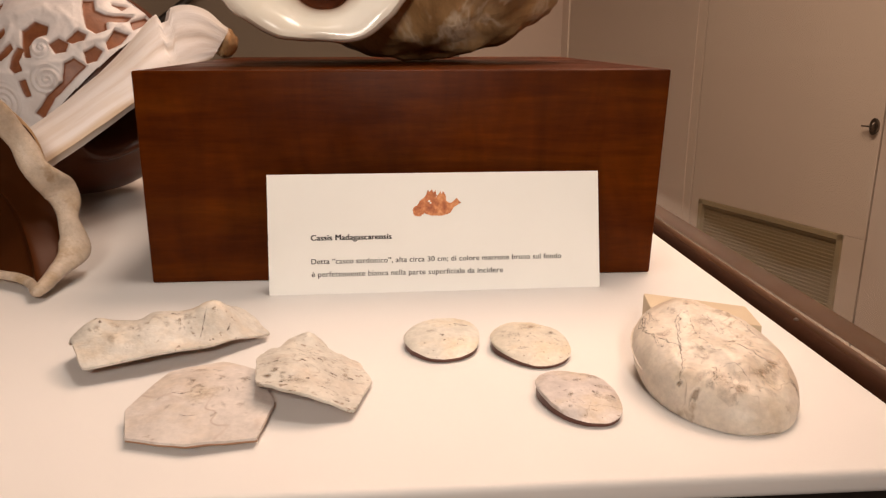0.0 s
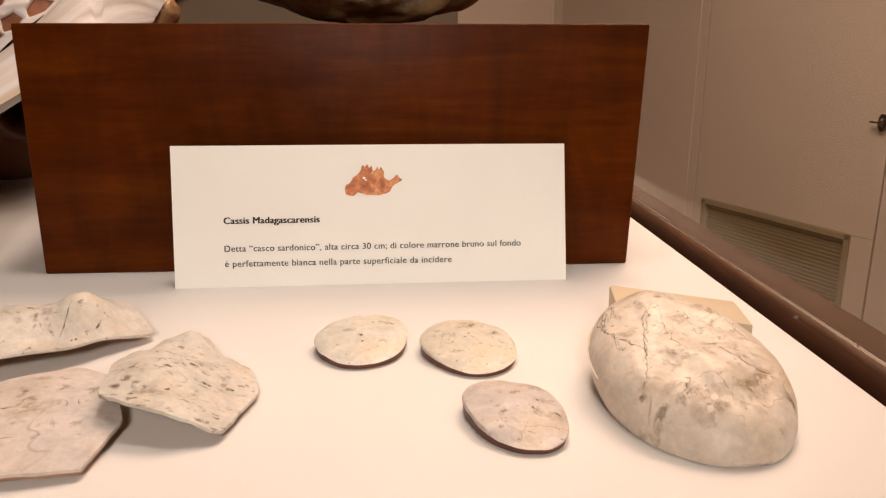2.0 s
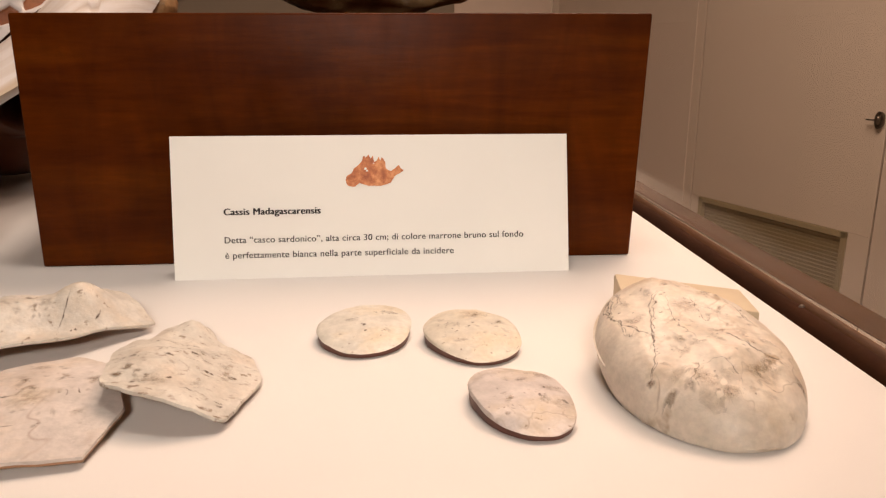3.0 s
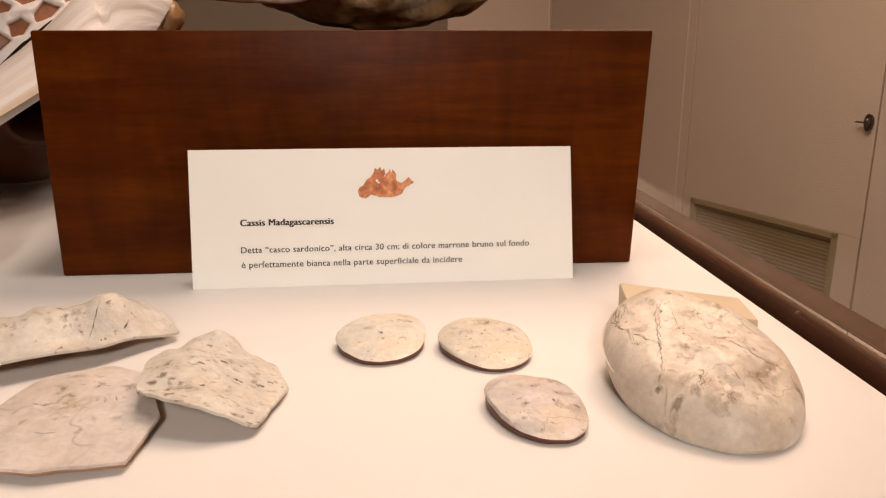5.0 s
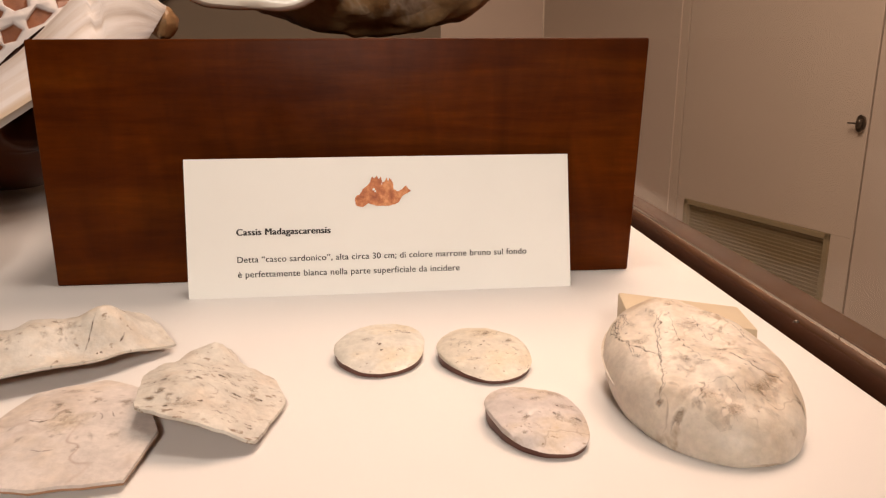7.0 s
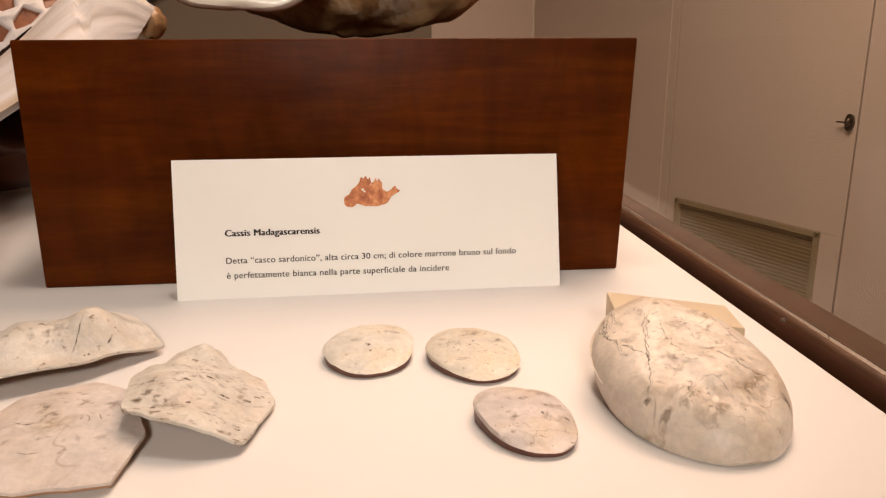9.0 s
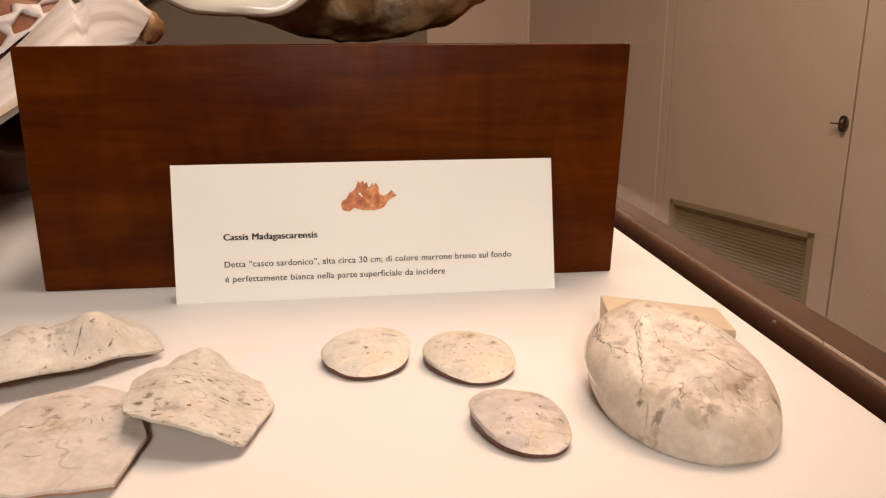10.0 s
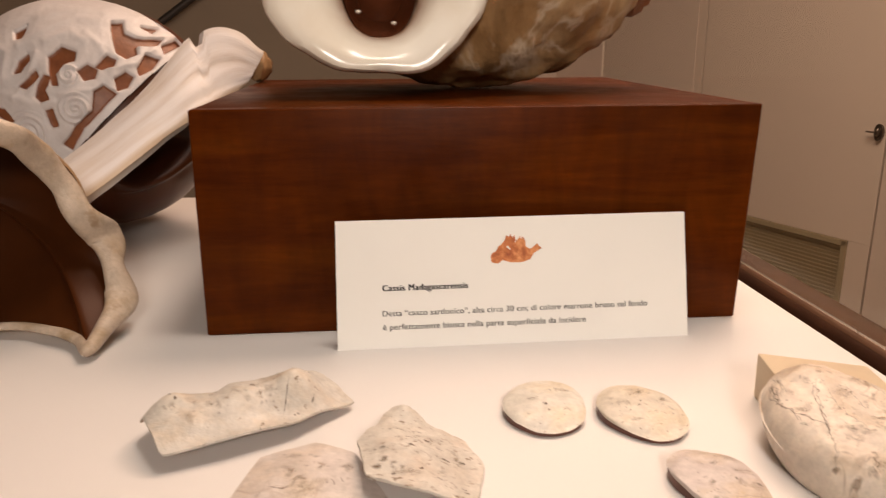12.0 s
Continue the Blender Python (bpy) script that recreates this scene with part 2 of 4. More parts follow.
def rough_shell_material():
    m, nt, b = nodes_of("rough_brown_shell")
    c = ramp(nt, tex_noise(nt, 8, 5, 0.58, (1, 1, 1), 1.2), [(0.30, (0.23, 0.118, 0.042)), (0.47, (0.41, 0.240, 0.105)), (0.60, (0.56, 0.375, 0.20)), (0.74, (0.78, 0.61, 0.42))])
    streak = ramp(nt, tex_noise(nt, 9, 4, 0.6, (2.2, 0.6, 0.6), 1.4), [(0.35, grey(0.66)), (0.68, grey(1.18))])
    c = mix(nt, 1.0, c, streak, "MULTIPLY")
    d = nt.nodes.new("ShaderNodeMath")
    d.operation = "SUBTRACT"
    fold = tex_noise(nt, 9, 4, 0.55, (1, 1, 1), 1.5)
    nt.links.new(fold, d.inputs[0])
    d.inputs[1].default_value = 0.5
    e = nt.nodes.new("ShaderNodeMath")
    e.operation = "ABSOLUTE"
    nt.links.new(d.outputs[0], e.inputs[0])
    ridge = ramp(nt, e.outputs[0], [(0.0, grey(0.9)), (0.05, grey(0))])
    gate = ramp(nt, tex_noise(nt, 10, 2), [(0.44, grey(0)), (0.6, grey(1))])
    c = mix(nt, mix(nt, 1.0, ridge, gate, "MULTIPLY"), c, (0.78, 0.66, 0.50))
    nt.links.new(c, b.inputs["Base Color"])
    b.inputs["Roughness"].default_value = 0.38
    bump(nt, b, mix(nt, 0.35, fold, tex_noise(nt, 26, 5, 0.6)), 0.8, 0.008)
    return m


M_ROUGH = rough_shell_material()


M_STAIN = stain("pit_stain", (0.13, 0.083, 0.05), 1.0)
M_PITTED = stain("pale_pit_stain", (0.22, 0.145, 0.085), 0.68)
M_WASH = stain("tan_wash", (0.42, 0.29, 0.175), 0.36)
M_OCHRE = stain("ochre_wash", (0.50, 0.36, 0.16), 0.4)
M_FAINT = stain("faint_stain", (0.37, 0.27, 0.175), 0.36)
M_VEIN = stain("vein_stain", (0.16, 0.115, 0.075), 0.72)


def coral_material():
    m, nt, b = nodes_of("printed_coral")
    c = ramp(nt, tex_noise(nt, 230, 4, 0.62), [(0.32, (0.33, 0.07, 0.015)), (0.5, (0.56, 0.17, 0.045)), (0.68, (0.80, 0.36, 0.14))])
    nt.links.new(c, b.inputs["Base Color"])
    b.inputs["Roughness"].default_value = 0.5
    return m


M_CORAL = coral_material()

# ---- building helpers ----


def thing(name, at, label, category, group="", kind=""):
    ob = new(name)
    ob.location = at
    ob.empty_display_size = 0.02
    return tagged(ob, label, category, group, kind)


def root_of(ob):
    while ob.parent:
        ob = ob.parent
    return ob


def part(name, bm, material, parent=None, label="", smooth=True):
    """Links a bmesh given in world metres as one mesh under parent."""
    if parent:
        bmesh.ops.translate(bm, verts=bm.verts, vec=-root_of(parent).location)
    me = bpy.data.meshes.new(name)
    bmesh.ops.recalc_face_normals(bm, faces=bm.faces)
    bm.to_mesh(me)
    bm.free()
    for m in material if isinstance(material, (list, tuple)) else [material]:
        me.materials.append(m)
    if smooth:
        me.shade_smooth()
        me.set_sharp_from_angle(angle=radians(38))
    ob = new(name, me)
    if parent:
        ob.parent = parent
    if label:
        ob["label"] = label
    return ob


def box(x0, y0, z0, x1, y1, z1, bevel=0.0, seg=2, m=None):
    bm = bmesh.new()
    bmesh.ops.create_cube(bm, size=1.0)
    bmesh.ops.scale(bm, vec=(x1 - x0, y1 - y0, z1 - z0), verts=bm.verts)
    bmesh.ops.translate(bm, vec=((x0 + x1) / 2, (y0 + y1) / 2, (z0 + z1) / 2), verts=bm.verts)
    if bevel:
        bmesh.ops.bevel(bm, geom=bm.edges[:], offset=bevel, segments=seg, affect="EDGES", profile=0.5)
    if m is not None:
        bmesh.ops.transform(bm, matrix=m, verts=bm.verts)
    return bm


def join(*bms):
    out = bmesh.new()
    for b in bms:
        me = bpy.data.meshes.new("tmp")
        b.to_mesh(me)
        b.free()
        out.from_mesh(me)
        bpy.data.meshes.remove(me)
    return out


def grid_faces(bm, rows, closed=False, flip=False):
    for a, b in zip(rows, rows[1:]):
        n = len(a)
        for i in range(n if closed else n - 1):
            j = (i + 1) % n
            bm.faces.new((a[i], a[j], b[j], b[i]))


def prism(profile, y0, y1, axis="y"):
    """A profile in x and z swept along y."""
    bm = bmesh.new()
    ends = [[bm.verts.new((x, y, z)) for x, z in profile] for y in (y0, y1)]
    grid_faces(bm, ends, closed=True)
    bm.faces.new(ends[0])
    bm.faces.new(ends[1][::-1])
    return bm


def dense(corners, step, round_to=0.0):
    """A closed outline through the corners, its edges cut into short, slightly uneven steps."""
    out = []
    n = len(corners)
    for i in range(n):
        a, b = Vector(corners[i]), Vector(corners[(i + 1) % n])
        k = max(2, int((b - a).length / step))
        for j in range(k):
            out.append(a.lerp(b, j / k))
    for _ in range(int(round_to)):
        out = [(out[i - 1] + out[i] * 2 + out[(i + 1) % len(out)]) / 4 for i in range(len(out))]
    return out


def plate(outline, top, under, rings=14, jag=0.0, edge=0.0008, centre=None, place=None, seed=0.0, dark_below=False, dark_rim=False):
    """A sheet over a closed outline: rings towards the centre, a top and an under side, and a rim with thickness."""
    bm = bmesh.new()
    c = centre or sum(outline, Vector((0, 0))) / len(outline)
    place = place or (lambda x, y, z: (x, y, z))
    if jag:
        outline = [p + (p - c).normalized() * jag * noise.noise((p.x * 160, p.y * 160, seed)) for p in outline]
    fr = [1 - (i / rings) ** 1.3 for i in range(rings)]
    tops, unders = [], []
    for k, f in enumerate(fr):
        ring_t, ring_u = [], []
        for p in outline:
            q = c + (p - c) * f
            z = top(q.x, q.y)
            ring_t.append(bm.verts.new(place(q.x, q.y, z)))
            ring_u.append(bm.verts.new(place(q.x, q.y, under(q.x, q.y, z))))
        tops.append(ring_t)
        unders.append(ring_u)
    grid_faces(bm, tops, closed=True)
    grid_faces(bm, unders, closed=True)
    below = set(w for r in unders for w in r)
    rim = []
    for p, a, b in zip(outline, tops[0], unders[0]):
        q = p + (p - c).normalized() * edge
        rim.append(bm.verts.new((Vector(place(q.x, q.y, 0)) * 0 + (a.co + b.co) / 2) + (Vector(place(q.x, q.y, 0)) - Vector(place(p.x, p.y, 0)))))
    grid_faces(bm, [tops[0], rim, unders[0]], closed=True)
    for rows in (tops, unders):
        v = bm.verts.new(sum((w.co for w in rows[-1]), Vector()) / len(outline))
        for i in range(len(outline)):
            bm.faces.new((rows[-1][i], rows[-1][(i + 1) % len(outline)], v))
    if dark_below:
        rim_set = set(rim) if dark_rim else set()
        for f in bm.faces:
            if all(w in below or w in rim_set for w in f.verts):
                f.material_index = 1
    return bm


def smooth01(x):
    x = min(1, max(0, x))
    return x * x * (3 - 2 * x)


def hump(x, y, cx, cy, r):
    return math.exp(-((x - cx) ** 2 + (y - cy) ** 2) / (r * r))


def lumps(x, y, scale, seed=0.0):
    return noise.fractal((x * scale, y * scale, seed), 1.0, 2.0, 4)


# ---- the room: door wall, back wall, floor, ceiling ----
FLOOR_Z = -1.10
CEIL = 1.60
CORNER = Vector((0.964, 3.751, 0))
ALONG = Vector((0.3574, -0.9340, 0)).normalized()
INTO = Vector((-0.9340, -0.3574, 0)).normalized()
ROOM = Matrix(((ALONG.x, INTO.x, 0, CORNER.x), (ALONG.y, INTO.y, 0, CORNER.y), (0, 0, 1, 0), (0, 0, 0, 1)))
# in the room's frame x runs along the door wall, y into the room
D0, D1, DTOP = 1.085, 1.935, 0.98


def setting(name, bm, material, label, category, smooth=False):
    return tagged(part(name, bm, material, None, smooth=smooth), label, category, kind="structure")


setting("floor", box(-0.2, -0.2, FLOOR_Z - 0.1, 6.2, 5.2, FLOOR_Z, m=ROOM), M_FLOOR, "beige polished stone floor of the museum room", "floor")
setting("ceiling", box(-0.2, -0.2, CEIL, 6.2, 5.2, CEIL + 0.1, m=ROOM), M_WALL, "plain white painted room ceiling", "ceiling")
door_wall = join(box(-0.2, -0.15, FLOOR_Z, D0 - 0.05, 0, CEIL, m=ROOM), box(D1 + 0.012, -0.15, FLOOR_Z, 6.2, 0, CEIL, m=ROOM),
                 box(D0 - 0.05, -0.15, DTOP + 0.05, D1 + 0.012, 0, CEIL, m=ROOM))
setting("wall_east", door_wall, M_WALL, "white painted wall with a door in it", "wall")
setting("wall_north", box(-0.15, 0, FLOOR_Z, 0, 0.62, CEIL, m=ROOM), M_WALL, "white painted stub of the back wall", "wall")
# same wall plane, coloured darker in place of an unlit stair opening
setting("wall_stairs", box(-0.15, 0.62, FLOOR_Z, -0.004, 5.0, CEIL, m=ROOM), M_DIM_WALL, "back wall stretch, coloured dark taupe for a dim stairwell", "wall")
setting("wall_south", box(6.0, 0, FLOOR_Z, 6.15, 5.0, CEIL, m=ROOM), M_WALL, "white painted wall", "wall")
setting("wall_west", box(-0.15, 5.0, FLOOR_Z, 6.15, 5.15, CEIL, m=ROOM), M_WALL, "white painted wall", "wall")

door = thing("door_1", ROOM @ Vector((D0, 0, FLOOR_Z)), "closed white door with louvred vent and dark knob", "door", kind="structure")
G0, G1, GZ0, GZ1 = 1.135, 1.852, -0.90, -0.52
leaf = join(box(D0, -0.045, GZ1, D1, -0.006, DTOP, 0.002, m=ROOM), box(D0, -0.045, FLOOR_Z + 0.008, D1, -0.006, GZ0, 0.002, m=ROOM),
            box(D0, -0.045, GZ0, G0, -0.006, GZ1, m=ROOM), box(G1, -0.045, GZ0, D1, -0.006, GZ1, m=ROOM))
leaf_ob = part("leaf", leaf, M_DOOR, door, smooth=False)
part("frame", join(box(D0 - 0.05, -0.1, FLOOR_Z, D0 - 0.006, -0.003, DTOP + 0.05, m=ROOM),
                   box(D0 - 0.05, -0.1, DTOP + 0.006, D1 + 0.012, -0.003, DTOP + 0.05, m=ROOM)), M_DOOR, door, "white door frame", smooth=False)
vent = part("vent_frame", join(box(G0, -0.05, GZ1 - 0.022, G1, 0.002, GZ1, 0.002, m=ROOM), box(G0, -0.05, GZ0, G1, 0.002, GZ0 + 0.022, 0.002, m=ROOM),
                               box(G0, -0.05, GZ0, G0 + 0.022, 0.002, GZ1, 0.002, m=ROOM), box(G1 - 0.022, -0.05, GZ0, G1, 0.002, GZ1, 0.002, m=ROOM)),
            M_GRILLE, door, "olive-grey vent frame", smooth=False)
slat_n = 22
for i in range(slat_n):
    z = GZ0 + 0.03 + (GZ1 - GZ0 - 0.06) * (i + 0.5) / slat_n
    part("slat", box(G0 + 0.02, -0.0018, -0.0095, G1 - 0.02, 0.0018, 0.0095, m=ROOM @ Matrix.Translation((0, -0.02, z)) @ Matrix.Rotation(radians(-20), 4, "X")), M_GRILLE, vent, smooth=False)
knob = bmesh.new()
KN = ROOM @ Matrix.Translation((1.914, 0, -0.127)) @ Matrix.Diagonal((0.46, 1, 0.85, 1))
bmesh.ops.create_cone(knob, cap_ends=True, segments=28, radius1=0.030, radius2=0.034, depth=0.014, matrix=KN @ Matrix.Translation((0, 0.001, 0)) @ Matrix.Rotation(radians(-90), 4, "X"))
bmesh.ops.create_uvsphere(knob, u_segments=24, v_segments=14, radius=0.02, matrix=KN @ Matrix.Translation((0, 0.008, 0)) @ Matrix.Diagonal((1, 0.6, 1, 1)))
part("knob", knob, M_METAL, leaf_ob, "dark steel door knob")
part("latch", box(-0.085, 0.012, -0.003, -0.012, 0.019, 0.003, 0.0015, m=KN), M_METAL, leaf_ob, "short steel thumb lever")


def tube(a, b, r, seg=16):
    a, b = Vector(a), Vector(b)
    bm = bmesh.new()
    m = Matrix.Translation((a + b) / 2) @ (b - a).to_track_quat("Z", "Y").to_matrix().to_4x4()
    bmesh.ops.create_cone(bm, cap_ends=True, segments=seg, radius1=r, radius2=r, depth=(b - a).length, matrix=m)
    return bm


def on_back(x, z, off):
    """A point off the back wall, by its world x."""
    w = (CORNER.x - x) / 0.9340
    p = ROOM @ Vector((off, w, z))
    return (p.x, p.y, p.z)


rail_a, rail_b = on_back(-1.12, 0.112, 0.06), on_back(-0.42, 0.66, 0.06)
hand = thing("handrail", rail_a, "thin black sloping handrail fixed to the wall", "handrail")
part("pole", tube(rail_a, rail_b, 0.016), M_BLACK, hand)
for f in (0.12, 0.85):
    p = Vector(rail_a).lerp(Vector(rail_b), f)
    part("bracket", tube(p, p - ALONG * 0.06, 0.007), M_BLACK, hand)

# ---- the display case ----
TX0, TX1, TY0, TY1 = -0.78, 0.238, -0.2665, 0.462
case = thing("display_case", (0, 0.1, FLOOR_Z), "museum display case with white deck and brown rail", "display case")
part("deck", box(TX0, TY0, -0.0105, TX1, TY1, 0.0, 0.0032, 4), M_TABLE, case, "white laminate deck with a rounded front edge")
rail_profile = [(0.2436, -0.05), (0.2436, 0.0050), (0.2450, 0.0064), (0.2480, 0.0073), (0.252, 0.0075), (0.270, 0.0075), (0.2735, 0.006), (0.275, 0.003), (0.275, -0.05)]
# added strip whose dark colour stands for the shade along the rail's inner edge
part("rail_edge", prism([(0.2388, -0.03), (0.2388, 0.0012), (0.2398, 0.0032), (0.2415, 0.0050), (0.2432, 0.0054), (0.2433, -0.03)], -0.30, 0.49), M_EDGE_SHADE, case, "strip along the glass rail, dark brown for its shaded inner edge")
part("side_rail", prism(rail_profile, -0.34, 0.53), M_RAIL, case, "brown wooden side rail")
part("front_rail", box(TX0, -0.335, -0.06, 0.2395, -0.2697, -0.0125, 0.002, 3), M_RAIL, case, "brown wooden front rail")
# fills the open gap; its shade is given by the strip's colour
part("gap_strip", box(TX0, -0.2692, -0.05, 0.2395, 0.44, -0.0125), M_GAP, case, "added strip, coloured dark for the shade in the gap under the deck", smooth=False)
part("cabinet", box(TX0, -0.32, FLOOR_Z, 0.262, 0.455, -0.062, 0.004), M_RAIL, case, "brown wooden cabinet below")
pane = part("side_pane", box(0.2460, -0.33, 0.0078, 0.2520, 0.516, 0.80, 0.0006, 1), M_GLASS, case, "clear glass side pane", smooth=False)
pane.visible_shadow = False
screw = bmesh.new()
bmesh.ops.create_uvsphere(screw, u_segments=12, v_segments=8, radius=0.0016, matrix=Matrix.Translation((0.2432, -0.115, 0.0048)))
part("screw", screw, M_METAL, case, "small bright screw head")

# ---- the wooden plinth ----
plinth = thing("wooden_plinth", (0.018, 0.17, 0.0), "reddish-brown mahogany veneered box plinth on the white deck", "plinth")


def panel_box(name, x0, y0, z0, x1, y1, z1):
    bm = box(x0, y0, z0, x1, y1, z1, 0.0014, 3)
    for w in bm.verts:
        w.co.x += (w.co.x > 0.1) * (w.co.z - 0.0722) / 0.1445 * 0.005
    part(name, bm, M_WOOD, plinth)


panel_box("front_panel", -0.1600, 0.0, 0.0, 0.1965, 0.0150, 0.1445)
panel_box("top_panel", -0.1600, 0.0128, 0.1300, 0.1965, 0.345, 0.1443)
panel_box("side_panel", -0.1598, 0.0130, 0.0, -0.1450, 0.344, 0.1320)
panel_box("side_panel", 0.1815, 0.0130, 0.0, 0.1963, 0.344, 0.1320)
panel_box("back_panel", -0.1440, 0.330, 0.0, 0.1805, 0.343, 0.1320)

# ---- the label card ----
CBL, CBR, CTL, CTR = Vector((-0.075, -0.033, 0.0)), Vector((0.149, -0.030, 0.0)), Vector((-0.074, -0.021, 0.079)), Vector((0.150, -0.006, 0.0765))


def on_card(u, v, lift=0.0):
    p = CBL.lerp(CBR, u).lerp(CTL.lerp(CTR, u), v)
    du = CBR.lerp(CTR, v) - CBL.lerp(CTL, v)
    dv = CTL.lerp(CTR, u) - CBL.lerp(CBR, u)
    n = du.cross(dv).normalized()
    bow = 0.0007 * math.sin(math.pi * u) * v
    return p + n * (lift + bow)


card = thing("label_card", (0.037, -0.025, 0), "white folded museum caption card leaning before the plinth", "label card")
bm = bmesh.new()
NU, NV, TH = 24, 10, 0.0007
front = [[bm.verts.new(on_card(i / NU, j / NV)) for i in range(NU + 1)] for j in range(NV + 1)]
back = [[bm.verts.new(on_card(i / NU, j / NV, -TH)) for i in range(NU + 1)] for j in range(NV + 1)]
grid_faces(bm, front)
grid_faces(bm, back)
for a, b in ((front[0], back[0]), (front[-1], back[-1]), ([r[0] for r in front], [r[0] for r in back]), ([r[-1] for r in front], [r[-1] for r in back])):
    grid_faces(bm, [a, b])
panel = part("panel", bm, M_CARD, card)
bm = bmesh.new()
rows = []
for j in range(5):
    f = j / 4
    row = []
    for i in range(NU + 1):
        p = on_card(i / NU, 0.998, -TH)
        row.append(bm.verts.new((p.x, p.y + 0.0022 * f, p.z * (1 - 0.55 * f))))
    rows.append(row)
grid_faces(bm, rows)
part("back_leaf", bm, M_CARD, card)

def lettering(text, u0, u1, v, name, lift):
    """A line of print laid on the card between u0 and u1 with its baseline at v."""
    curve = bpy.data.curves.new("print", "FONT")
    curve.body, curve.size, curve.space_character = text, 1.0, 1.06
    tmp = bpy.data.objects.new("print", curve)
    scene.collection.objects.link(tmp)
    dg = bpy.context.evaluated_depsgraph_get()
    me = bpy.data.meshes.new_from_object(tmp.evaluated_get(dg))
    bm = bmesh.new()
    bm.from_mesh(me)
    bpy.data.objects.remove(tmp)
    bpy.data.curves.remove(curve)
    bpy.data.meshes.remove(me)
    x0, x1 = min(w.co.x for w in bm.verts), max(w.co.x for w in bm.verts)
    k = (u1 - u0) / (x1 - x0)
    for w in bm.verts:
        u = u0 + (w.co.x - x0) * k
        w.co = on_card(u, v + w.co.y * k * 0.224 / 0.0795, lift)
    part(name, bm, M_INK, panel, "printed black line of text", smooth=False)


for k, du in enumerate((-0.0011, 0.0, 0.0011)):
    lettering("Cassis Madagascarensis", 0.125 + du, 0.362 + du, 0.452, "title_line", 0.00022 + 0.00003 * k)
for k, du in enumerate((0.0, 0.0006)):
    lettering("Detta \u201ccasco sardonico\u201d, alta circa 30 cm; di colore marrone bruno sul fondo", 0.1245 + du, 0.880 + du, 0.255, "text_line", 0.00022 + 0.00003 * k)
    lettering("\u00e8 perfettamente bianca nella parte superficiale da incidere", 0.125 + du, 0.699 + du, 0.147, "text_line", 0.00022 + 0.00003 * k)
# the printed coral: a branchy orange-red shape
coral = [(0, 0.23), (0.03, 0.05), (0.15, 0), (0.24, 0.12), (0.39, 0.03), (0.61, 0.02), (0.77, 0.11), (0.85, 0.33), (0.94, 0.42), (1, 0.49), (0.95, 0.56), (0.91, 0.67), (0.85, 0.56), (0.77, 0.47),
         (0.69, 0.56), (0.68, 0.77), (0.62, 0.92), (0.60, 0.80), (0.57, 0.93), (0.53, 0.80), (0.49, 0.76), (0.47, 0.97), (0.43, 0.86), (0.40, 1.0), (0.35, 0.90), (0.31, 0.97), (0.28, 0.80), (0.24, 0.70), (0.15, 0.58), (0.10, 0.42), (0.03, 0.36)]
pts = [Vector((0.4255 + p[0] * 0.147, 0.634 + p[1] * 0.228)) for p in coral]
bm = bmesh.new()
out = [p + 0.0012 * Vector((noise.noise((p.x * 210, p.y * 90, 1.0)), 2.2 * noise.noise((p.x * 210, p.y * 90, 7.0)))) for p in dense([(p.x, p.y) for p in pts], 0.003, 1)]
vs = [bm.verts.new(on_card(p.x, p.y, 0.00025)) for p in out]
for tri in tessellate_polygon([[Vector((p.x, p.y, 0)) for p in out]]):
    bm.faces.new([vs[k] for k in tri])
part("picture", bm, M_CORAL, panel, "printed picture of red branching coral", smooth=False)
bm = bmesh.new()
for cx, cy, r in ((0.4755, 0.762, 0.0036), (0.4795, 0.748, 0.0028), (0.4965, 0.800, 0.0016)):
    bm.faces.new([bm.verts.new(on_card(cx + r * math.cos(a * 0.7854), cy + 2.4 * r * math.sin(a * 0.7854), 0.0004)) for a in range(8)])
part("picture_gap", bm, M_CARD, panel, smooth=False)

# ---- cut pieces of shell on the deck ----


def seg_dist(x, y, a, b):
    """Distance from the line a-b, positive to its left."""
    dx, dy = b[0] - a[0], b[1] - a[1]
    return (dx * (y - a[1]) - dy * (x - a[0])) / math.hypot(dx, dy)


# long ridged shard with two humps
A_OUT = [(-0.147, -0.164), (-0.122, -0.155), (-0.090, -0.139), (-0.0625, -0.111), (-0.077, -0.0955), (-0.095, -0.084), (-0.128, -0.090), (-0.152, -0.106), (-0.165, -0.132)]


def top_a(x, y):
    s = seg_dist(x, y, (-0.147, -0.164), (-0.0625, -0.111))
    u = (x + 0.165) / 0.10
    edge = 0.0045 + 0.006 * math.sin(math.pi * min(1, max(0, u)))
    rise = 0.008 * smooth01((s + 0.004) / 0.018) - 0.013 * smooth01((s - 0.022) / 0.03)
    rise *= smooth01((-0.060 - x) / 0.03)
    z = edge + rise + 0.0105 * hump(x, y, -0.091, -0.118, 0.0115) + 0.010 * hump(x, y, -0.151, -0.130, 0.0125) + 0.004 * hump(x, y, -0.12, -0.125, 0.012)
    return max(0.0028, z + 0.0013 * lumps(x, y, 90) * smooth01((s - 0.001) / 0.008))


bm = plate(dense(A_OUT, 0.003, 1), top_a, lambda x, y, z: max(0.0005, z - 0.0013), 18, 0.0002, 0.0003, dark_below=True)
shard_a = tagged(part("shell_fragment", bm, [M_FRAG, M_UNDER]), "long ridged off-white shell fragment with two humps", "shell fragment", "cut shell pieces")

